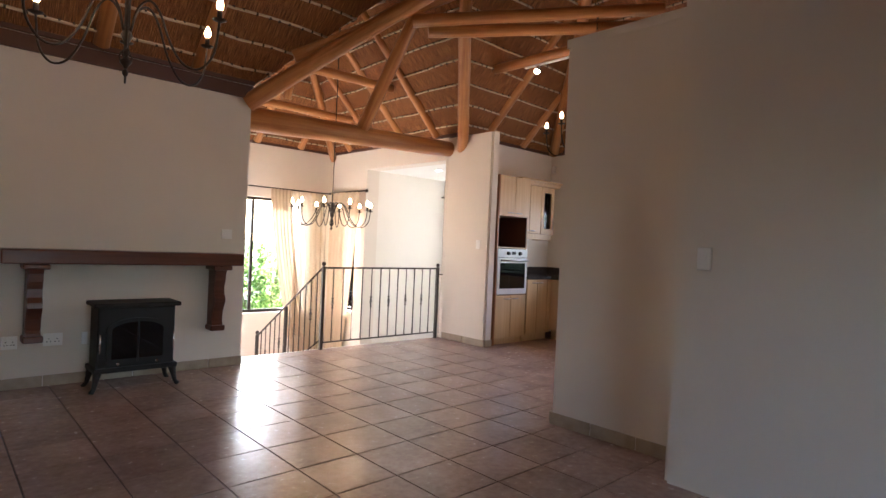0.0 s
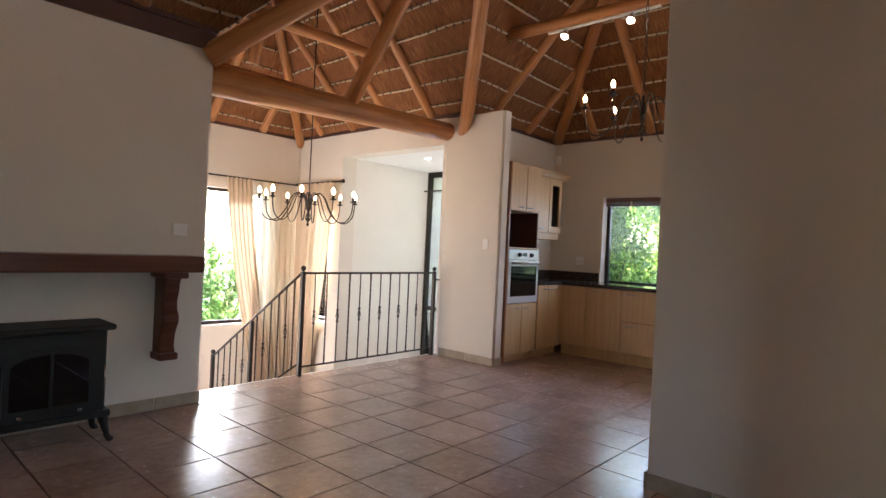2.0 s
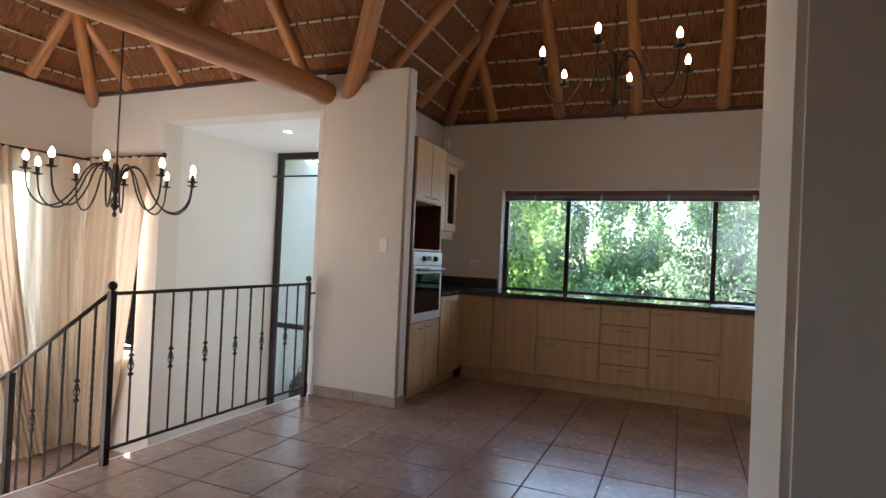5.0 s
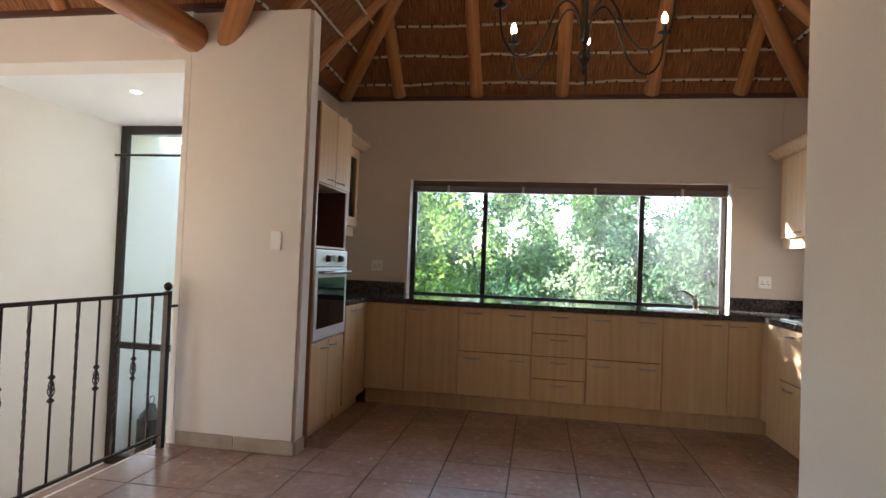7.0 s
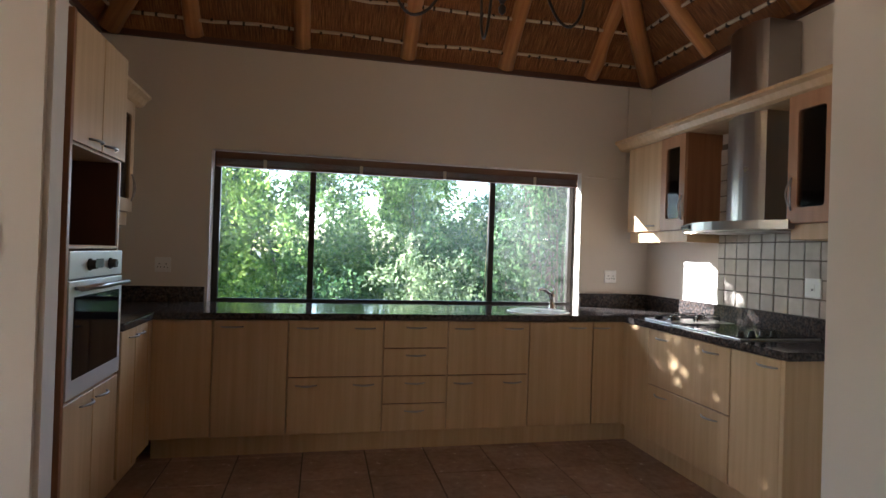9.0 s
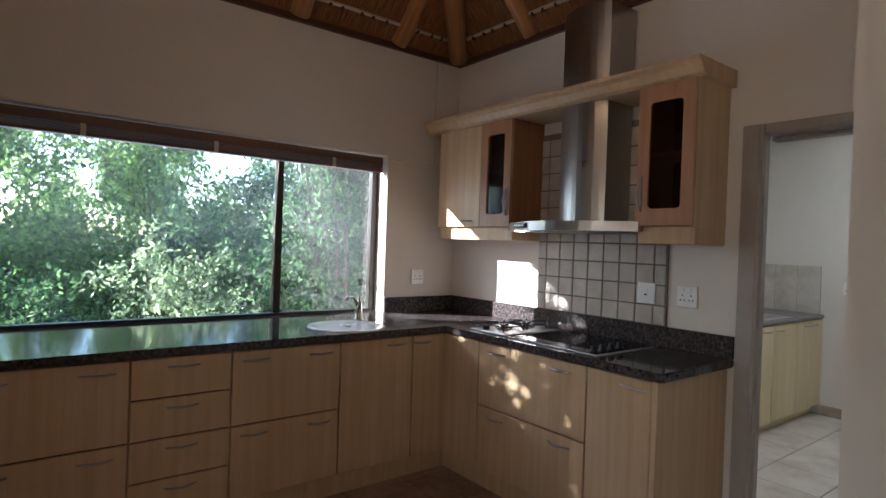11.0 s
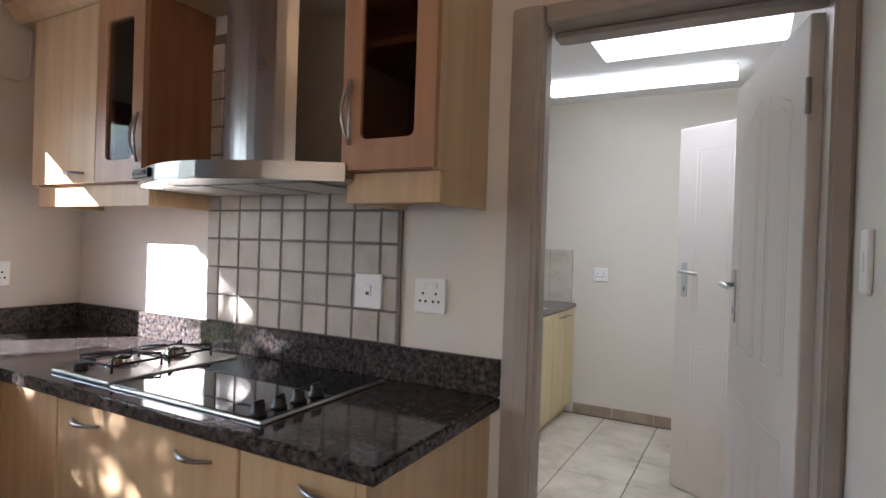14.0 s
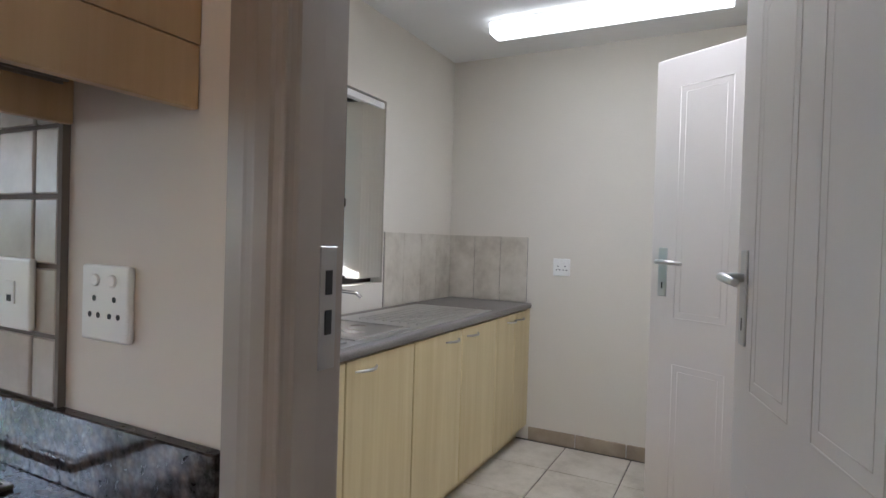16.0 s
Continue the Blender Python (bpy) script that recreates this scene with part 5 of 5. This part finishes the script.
def curtain(a, b, c, d, folds, depth, label, stuff=CURTAIN):
    """A hung cloth between the top edge a-b and the bottom edge c-d, with soft folds."""
    a, b, c, d = map(Vector, (a, b, c, d))
    bm = bmesh.new()
    nu, nv = folds * 8, 26
    out = (b - a).cross(Vector((0, 0, 1))).normalized()
    grid = []
    for j in range(nv + 1):
        v = j / nv
        ease = v ** 1.4
        row = []
        for i in range(nu + 1):
            u = i / nu
            p = (a.lerp(b, u)).lerp(c.lerp(d, u), v)
            flat = (a.lerp(b, u) * (1 - ease) + c.lerp(d, u) * ease)
            p = Vector((flat.x, flat.y, p.z))
            w = depth * (0.55 + 0.45 * v) * (math.sin(2 * math.pi * folds * u + 0.6 * math.sin(5 * v)) + 0.35 * math.sin(2 * math.pi * folds * 0.37 * u + 1.7))
            row.append(bm.verts.new(p + out * w))
        grid.append(row)
    for r, q in zip(grid, grid[1:]):
        for i in range(nu):
            bm.faces.new((r[i], r[i + 1], q[i + 1], q[i])).smooth = True
    return solo("curtain", bm, stuff, label, "curtain", "dining room curtains")


curtain((3.68, 8.27, 2.05), (4.05, 8.27, 2.05), (4.20, 8.26, LOW + 0.04), (4.46, 8.26, LOW + 0.04), 6, 0.030, "cream curtain gathered and swept aside")
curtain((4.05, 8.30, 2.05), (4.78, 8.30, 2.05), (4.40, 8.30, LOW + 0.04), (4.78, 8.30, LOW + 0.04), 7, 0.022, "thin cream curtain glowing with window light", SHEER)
curtain((4.78, 8.26, 2.07), (4.78, 7.40, 2.07), (4.78, 8.26, LOW + 0.04), (4.78, 7.85, LOW + 0.04), 7, 0.026, "cream curtain drawn into the room corner")

door_e = tagged(new("door_1"), "dark steel framed glass entrance door", "door", kind="structure")
GX = 6.62
for y0, y1, z0, z1 in ((7.29, 7.36, LOW, 2.425), (5.5, 5.57, LOW, 2.425), (5.57, 7.29, 2.345, 2.425), (5.57, 7.29, 0.23, 0.29), (5.57, 7.29, LOW, LOW + 0.09), (6.38, 6.44, LOW + 0.09, 2.345)):
    part("door_frame", bbox(GX - 0.03, GX + 0.03, y0, y1, z0, z1, 0.003, 1), BRONZE, door_e)
part("pane", bbox(GX - 0.003, GX + 0.003, 5.57, 7.29, LOW + 0.09, 2.345), GLASS, door_e).visible_shadow = False
rod = thing("curtain_rod", "thin dark rod across the entrance door head", "curtain rod", "curtain rods")
part("bar", tube(bmesh.new(), [(GX - 0.1, 5.58, 2.12), (GX - 0.1, 7.355, 2.12)], 0.011, 8), IRON, rod)
dl = thing("downlight", "small round lit downlight in the recess ceiling", "downlight", "", (5.52, 6.36, 2.425))
part("ring", lathe(bmesh.new(), [(0.046, -0.004), (0.046, 0.0)], 20), WHITE, dl)
part("bulb", lathe(bmesh.new(), [(0.033, -0.006), (0.033, -0.0035)], 18), SPOT, dl, "lit downlight bulb")
lan = thing("floor_lantern", "dark metal lantern standing outside the glass door", "lantern", "", (6.98, 7.16, LOW))
part("base", bbox(-0.1, 0.1, -0.1, 0.1, 0, 0.03, 0.005, 1), IRON, lan)
for x in (-0.085, 0.085):
    for y in (-0.085, 0.085):
        part("corner_bar", bbox(x - 0.008, x + 0.008, y - 0.008, y + 0.008, 0.03, 0.36), IRON, lan)
for q in ((-0.08, 0.08, -0.087, -0.084), (-0.08, 0.08, 0.084, 0.087), (-0.087, -0.084, -0.08, 0.08), (0.084, 0.087, -0.08, 0.08)):
    part("pane", bbox(*q, 0.03, 0.36), SMOKED, lan)
part("roof", lathe(bmesh.new(), [(0.15, 0.36), (0.14, 0.375), (0.07, 0.45), (0.05, 0.47), (0.055, 0.49), (0.02, 0.51)], 4), IRON, lan)
part("ring", tube(bmesh.new(), [(0.04 * math.cos(a), 0, 0.545 + 0.04 * math.sin(a)) for a in (k * math.pi / 8 for k in range(17))], 0.005, 6), IRON, lan)


# ---- scullery doorway ----
frm = tagged(new("door_frame"), "taupe painted pressed steel door frame", "door frame", kind="structure")
DX0, DX1, DH = 3.965, 4.65, 1.925     # hinge side, lock side and head of the clear opening


def frame_piece(name, x0, x1, y0, y1, z0, z1, r=0.006):
    return part(name, bbox(x0, x1, y0, y1, z0, z1, r, 3), FRAME_PAINT, frm)


def upright_profile(name, pts, z0, z1):
    """A pressed steel upright with a folded profile of (x, y) corners."""
    bm = prism(bmesh.new(), pts, z0, z1, "z")
    bmesh.ops.bevel(bm, geom=[e for e in bm.edges if abs(e.verts[0].co.z - e.verts[1].co.z) > 0.5], offset=0.009, segments=3, affect="EDGES")
    return part(name, bm, FRAME_PAINT, frm)


upright_profile("jamb", [(4.748, SOUTH - 0.165), (4.748, SOUTH + 0.026), (4.70, SOUTH + 0.032), (DX1 + 0.012, SOUTH + 0.030), (DX1, SOUTH + 0.014), (DX1, SOUTH - 0.045), (DX1 + 0.058, SOUTH - 0.048), (DX1 + 0.058, SOUTH - 0.165)], 0, DH + 0.052)
upright_profile("jamb", [(DX0 - 0.0135, SOUTH - 0.165), (DX0 + 0.034, SOUTH - 0.165), (DX0 + 0.034, SOUTH + 0.024), (DX0 - 0.0135, SOUTH + 0.024)], 0, DH + 0.02)
frame_piece("head", DX0 + 0.036, DX1 - 0.002, SOUTH - 0.165, SOUTH + 0.022, DH, DH + 0.024)
frame_piece("head_cover", DX0 - 0.012, DX1 - 0.001, SOUTH + 0.001, SOUTH + 0.028, DH + 0.003, DH + 0.052, 0.008)
frame_piece("stop", DX0 + 0.036, DX1 - 0.002, SOUTH - 0.11, SOUTH - 0.05, DH - 0.018, DH - 0.001, 0.004)
part("strike_plate", bbox(DX1 + 0.0555, DX1 + 0.0585, SOUTH - 0.14, SOUTH - 0.105, 1.08, 1.25, 0.001, 1), STEEL, frm, "steel strike plate")
for z in (1.20, 1.145):
    part("lock_slot", bbox(DX1 + 0.0545, DX1 + 0.0556, SOUTH - 0.130, SOUTH - 0.116, z - 0.017, z + 0.017), BLACK, frm)


def panel_door(name, hinge, tip, height, label, arched=True, sides=(1, -1)):
    """A painted panel door from its hinge to its free edge, both (x, y)."""
    h, t = Vector(hinge), Vector(tip)
    w = (t - h).length
    root = tagged(new(name), label, "door", kind="structure")
    root.matrix_world = pose(h.x, h.y, 0.012, 0, 0, math.degrees(math.atan2(t.y - h.y, t.x - h.x)))
    part("leaf", bbox(0, w, -0.019, 0.019, 0, height, 0.003, 1), DOOR_PAINT, root)
    for sd in sides:
        for x0, x1 in ((0.11, w / 2 - 0.045), (w / 2 + 0.045, w - 0.11)):
            for z0, z1 in ((0.16, 0.80), (0.98, height - 0.12)):
                bm = bmesh.new()
                arch = arched and z1 > 1.5
                for inset, r in ((0.0, 0.0018), (0.024, 0.0014)):
                    p = [(x0 + inset, z0 + inset), (x1 - inset, z0 + inset)]
                    if arch:
                        rise = 0.07
                        outer = x1 - inset if x0 < w / 2 - 0.1 else x0 + inset
                        p += [(x1 - inset, z1 - inset - (0 if outer == x1 - inset else rise)), (x0 + inset, z1 - inset - (rise if outer == x1 - inset else 0))]
                    else:
                        p += [(x1 - inset, z1 - inset), (x0 + inset, z1 - inset)]
                    p += [p[0]]
                    for q0, q1 in zip(p, p[1:]):
                        tube(bm, [(q0[0], sd * 0.0183, q0[1]), (q1[0], sd * 0.0183, q1[1])], r, 6)
                part("panel_moulding", bm, DOOR_PAINT, root)
        pl = part("handle_plate", bbox(w - 0.075, w - 0.035, sd * 0.019, sd * 0.023, 1.06, 1.25, 0.002, 1), SATIN, root, "steel handle plate")
        part("lever", tube(bmesh.new(), [(w - 0.055, sd * 0.02, 1.195), (w - 0.055, sd * 0.062, 1.195), (w - 0.075, sd * 0.068, 1.196), (w - 0.165, sd * 0.066, 1.190)], [0.009, 0.009, 0.009, 0.0075], 10), SATIN, pl, "steel lever handle")
        part("keyhole", bbox(w - 0.058, w - 0.052, sd * 0.0232, sd * 0.0237, 1.09, 1.115), BLACK, pl)
    for z in (0.2, height - 0.25):
        part("hinge", tube(bmesh.new(), [(-0.006, 0.02, z), (-0.006, 0.02, z + 0.09)], 0.007, 8), STEEL, root)
    return root


panel_door("door_2", (4.012, SOUTH - 0.16), (4.182, 0.15), 1.905, "white painted panel door standing open into the scullery")
panel_door("door_3", (3.86, -0.56), (4.49, -0.93), 1.99, "white painted panel door standing half open", False)

# ---- scullery things ----
def scullery_floor():
    root = tagged(new("floor_scullery"), "cream ceramic tiled scullery floor", "floor", kind="structure")
    me = mesh_of("tile", bbox(0, 0.384, 0, 0.384, -0.004, 0.004, 0.0025, 1), SC_TILE)
    for i in range(-1, 7):
        for j in range(8):
            x, y = 3.535 + 0.39 * i, -1.965 + 0.39 * j
            if y > SOUTH - 0.3 or x > SC_E - 0.2:
                continue
            ob = new("tile", me)
            ob.parent = root
            ob.location = (x, y, 0)
    return root


scullery_floor()
SF = 5.345
SCB = "scullery base cabinets"
for a0, a1, fr in ((-1.998, -1.72, DOOR_R), (-1.72, -1.42, DOOR_L), (-1.42, -0.98, DOOR_R), (-0.98, -0.52, DOOR_L), (-0.52, -0.06, DOOR_R), (-0.06, 0.40, DOOR_L), (0.40, 0.81, DOOR_R)):
    base_unit("-x", SF + 0.03, SC_E - 0.01, a0, a1, fr, LAMINATE_PALE, 0.846, "pale yellow laminate scullery cabinet under the grey worktop", SCB, 0.09)
wt = thing("scullery_worktop", "grey laminate worktop with rounded front edge", "worktop")
part("slab", bbox(SF, SC_E - 0.001, SC_S + 0.001, SC_N - 0.015, 0.848, 0.88, 0.012, 3), LAMINATE_TOP, wt)
ssink = thing("scullery_sink", "double bowl stainless steel sink with drainer", "sink")
bm = bmesh.new()
zt = 0.882
part("drainer", bbox(5.40, 5.88, -1.45, 0.45, 0.878, zt, 0.001, 1), SATIN, ssink)
for y0, y1 in ((-0.62, -0.22), (-0.17, 0.22)):
    bm = bmesh.new()
    for q in ((5.44, 5.455, y0, y1), (5.80, 5.815, y0, y1), (5.455, 5.80, y0, y0 + 0.015), (5.455, 5.80, y1 - 0.015, y1)):
        box(bm, *q, zt, zt + 0.006)
    b = part("bowl", bm, SATIN, ssink)
    part("bowl_floor", bbox(5.456, 5.799, y0 + 0.016, y1 - 0.016, zt + 0.0004, zt + 0.0012), STEEL, b, "dark steel bowl bottom")
for i in range(8):
    part("groove", bbox(5.46 + 0.045 * i, 5.472 + 0.045 * i, -1.38, -0.72, zt, zt + 0.004, 0.0015, 1), SATIN, ssink)
stap = thing("scullery_tap", "chrome swan-neck tap behind the steel sink", "tap")
part("base", lathe(bmesh.new(), [(0.022, 0), (0.022, 0.05), (0.014, 0.06)], 14), CHROME, stap).location = (5.85, -0.42, zt)
part("spout", tube(bmesh.new(), [(5.85, -0.42, zt + 0.05), (5.83, -0.45, zt + 0.12), (5.76, -0.5, zt + 0.15), (5.68, -0.55, zt + 0.14), (5.66, -0.56, zt + 0.12)], 0.009, 10), CHROME, stap)
part("knob", lathe(bmesh.new(), [(0.014, 0), (0.018, 0.012), (0.012, 0.026)], 12), CHROME, stap).location = (5.86, -0.34, zt)

sct = tagged(new("scullery_wall_tiles"), "mottled beige wall tiles above the scullery worktop", "wall tiles", kind="structure")
part("grout", bbox(5.385, SC_E, SC_S + 0.0005, SC_S + 0.003, 0.881, 1.305), WALL_GROUT, sct)
part("grout", bbox(SC_E - 0.003, SC_E - 0.0005, SC_S + 0.003, -1.17, 0.881, 1.305), WALL_GROUT, sct)
tw = (SC_E - 0.004 - 5.385) / 3
for i in range(3):
    part("tile", bbox(5.387 + tw * i, 5.387 + tw * (i + 1) - 0.003, SC_S + 0.002, SC_S + 0.009, 0.882, 1.305, 0.002, 1), SC_TILE, sct)
tw = (-1.17 - SC_S - 0.01) / 4
for i in range(4):
    part("tile", bbox(SC_E - 0.009, SC_E - 0.002, SC_S + 0.011 + tw * i, SC_S + 0.008 + tw * (i + 1), 0.882, 1.305, 0.002, 1), SC_TILE, sct)

window("window_4", "y", SC_E + 0.1, -1.16, 0.3, 1.02, 2.03, [-0.6], BRONZE, "dark bronze scullery window", bars=(1.45,))
vb = thing("vertical_blind", "cream vertical blind stacked at the window side", "blind")
part("track", bbox(SC_E + 0.005, SC_E + 0.045, -1.15, 0.28, 1.985, 2.02, 0.003, 1), WHITE, vb)
for i in range(7):
    o = part("vane", bbox(-0.045, 0.045, -0.0012, 0.0012, 0, 0.93), VANE, vb)
    o.matrix_local = pose(SC_E + 0.045, -1.13 + 0.033 * i, 1.05, 0, 0, 18 + 4 * (i % 3))

tubef = thing("fluorescent_light", "long lit fluorescent ceiling light with white diffuser", "ceiling light")
part("base", bbox(4.24, 5.44, -1.52, -1.40, SC_H - 0.02, SC_H - 0.001, 0.004, 1), WHITE, tubef)
part("diffuser", prism(bmesh.new(), [(-1.54, SC_H - 0.021), (-1.525, SC_H - 0.075), (-1.395, SC_H - 0.075), (-1.38, SC_H - 0.021)], 4.24, 5.44, "x"), TUBE, tubef, "glowing white diffuser")
# unseen slabs added to keep sun flecks out of the scullery
bm = box(bmesh.new(), SC_E + 0.2, 7.85, -2.6, 0.74, 2.36, 2.55)
box(bm, 7.14, 7.85, 0.74, 2.3, 2.36, 2.55)
structure("roof_overhang", bm, THATCH, "unseen thatched slab added to block sun at the scullery", "roof")
structure("skylight", box(bmesh.new(), 3.91, 5.05, -1.18, 0.08, SC_H + 0.36, SC_H + 0.38), SKYLIGHT, "bright frosted skylight panel", "skylight")

# ---- glazing behind the walk, unseen, added to let daylight in ----
window("added_window", "x", -3.32, -0.2, 1.0, 0.0, 2.1, [0.4], BRONZE, "unseen bronze glazed door added to let daylight in", w=0.06)

# ---- garden ----
def shrub(at, rx, ry, rz, leaves, size, seed, label, stuff=LEAF, clusters=46):
    """A shrub of leafy twigs: big boughs carry clumps, clumps carry leaves, with gaps between."""
    rnd = np.random.default_rng(seed)
    ob = thing("shrub", label, "shrub", "garden shrubs", at)
    boughs = rnd.normal(size=(clusters, 3))
    boughs /= np.linalg.norm(boughs, axis=1)[:, None]
    boughs *= rnd.uniform(0.45, 1.0, (clusters, 1)) * (rx, ry, rz)
    boughs[:, 2] += rz
    twigs = np.repeat(boughs, 9, 0) + rnd.normal(size=(clusters * 9, 3)) * np.array((rx, ry, rz)) * 0.13
    pick = rnd.integers(0, len(twigs), leaves)
    pos = twigs[pick] + rnd.normal(size=(leaves, 3)) * np.array((rx, ry, rz)) * 0.055
    pos[:, 2] = np.maximum(pos[:, 2], 0.05)
    u = rnd.normal(size=(leaves, 3)) + (0, 0, 0.5)
    u /= np.linalg.norm(u, axis=1)[:, None]
    v = np.cross(u, rnd.normal(size=(leaves, 3)))
    v /= np.linalg.norm(v, axis=1)[:, None]
    s = rnd.uniform(0.6, 1.3, (leaves, 1)) * size
    quad = np.stack([pos - u * s, pos + v * s * 0.42, pos + u * s, pos - v * s * 0.42], 1).reshape(-1, 3)
    me = bpy.data.meshes.new("foliage")
    me.from_pydata(quad.tolist(), [], np.arange(leaves * 4).reshape(-1, 4).tolist())
    me.materials.append(stuff)
    f = new("foliage", me)
    f.parent = ob
    bm = bmesh.new()
    for b in boughs[::3]:
        mid = b * 0.5 + np.array((0.0, 0.0, -0.12 * rz))
        tube(bm, [(0.03 * b[0], 0.03 * b[1], 0), tuple(mid), tuple(b)], [0.035, 0.02, 0.006], 5)
    part("trunk", bm, BARK, ob)
    return ob


k = 0
for y, x, h, kind in ((0.9, 9.0, 1.0, LEAF), (2.45, 8.9, 1.12, LEAF_GREY), (3.7, 9.3, 1.0, LEAF_DARK), (4.9, 9.4, 1.15, LEAF_YOUNG)):
    k += 1
    shrub((x, y, -1.0), 0.75, 0.8, h, 13000, 0.03, k, {LEAF_GREY: "pale grey-green low shrub under the kitchen window", LEAF_YOUNG: "yellow-green low shrub in the sun"}.get(kind, "low green shrub under the kitchen window"), kind)
for y, x, h, kind in ((-0.8, 11.2, 1.5, LEAF_DARK), (1.4, 10.8, 1.6, LEAF_DARK), (3.3, 11.4, 1.6, LEAF), (5.4, 11.1, 1.62, LEAF_YOUNG), (7.4, 11.4, 1.6, LEAF_YOUNG)):
    k += 1
    shrub((x, y, -1.0), 1.15, 1.2, h, 17000, 0.04, k, "bright yellow-green shrub in the sun" if kind == LEAF_YOUNG else "dense sunlit green shrub in the garden", kind)
for y, x, h, kind in ((-4.2, 14.2, 2.4, LEAF_DARK), (-1.4, 14.0, 2.4, LEAF_DARK), (1.4, 14.4, 2.55, LEAF), (4.1, 14.0, 2.5, LEAF), (6.9, 14.3, 2.55, LEAF_YOUNG), (9.8, 14.0, 2.6, LEAF), (12.6, 14.0, 2.6, LEAF)):
    k += 1
    shrub((x, y, -1.0), 1.8, 1.85, h, 27000, 0.058, k, "tall green shrub at the back of the garden", kind)
# added mostly out of view, dense enough to shade the hob cabinets
shrub((8.7, 5.5, -1.0), 0.85, 1.1, 2.5, 40000, 0.045, 31, "tall dense green shrub added to block sun from the cabinets", LEAF_YOUNG, 80)
shrub((8.3, 1.1, -1.0), 0.6, 0.75, 2.35, 26000, 0.036, 35, "tall dark green shrub beside the kitchen window", LEAF_DARK, 80)
shrub((2.9, 10.2, -1.0), 0.9, 0.8, 1.0, 9000, 0.045, 32, "green shrub outside the dining room window")
shrub((4.6, 10.3, -1.0), 0.9, 0.8, 1.05, 9000, 0.045, 33, "green shrub outside the dining room window")
shrub((8.4, -0.6, -1.0), 0.6, 0.7, 1.0, 4000, 0.05, 34, "green shrub outside the scullery window")

# ---- tiles of the main floor, last ----
P = 0.385
me = mesh_of("tile", bbox(0, P - 0.007, 0, P - 0.007, -0.008, 0.0, 0.002, 1), TILE)
rest = bmesh.new()
for i in range(-11, 15):
    for j in range(-18, 7):
        x, y = 1.59 + P * i, 3.368 + P * j
        x1, y1 = min(x + P - 0.007, EAST - 0.002), min(y + P - 0.007, LAND - 0.002)
        if x < -2.56 or y < -3.19 or x1 - x < 0.03 or y1 - y < 0.03:
            continue
        if x > 3.7 and y < 0.45:
            continue
        full = x1 - x > P - 0.01 and y1 - y > P - 0.01
        if x > -0.4 and y > 0.5 and full and not (x > 3.0 and x < 3.6 and y < 1.8):
            ob = new("tile", me)
            ob.parent = floor
            ob.location = (x, y, 0)
        else:
            box(rest, x, x1, y, y1, -0.008, 0.0)
tagged(part("far_tiles", rest, TILE, floor), kind="stuff")
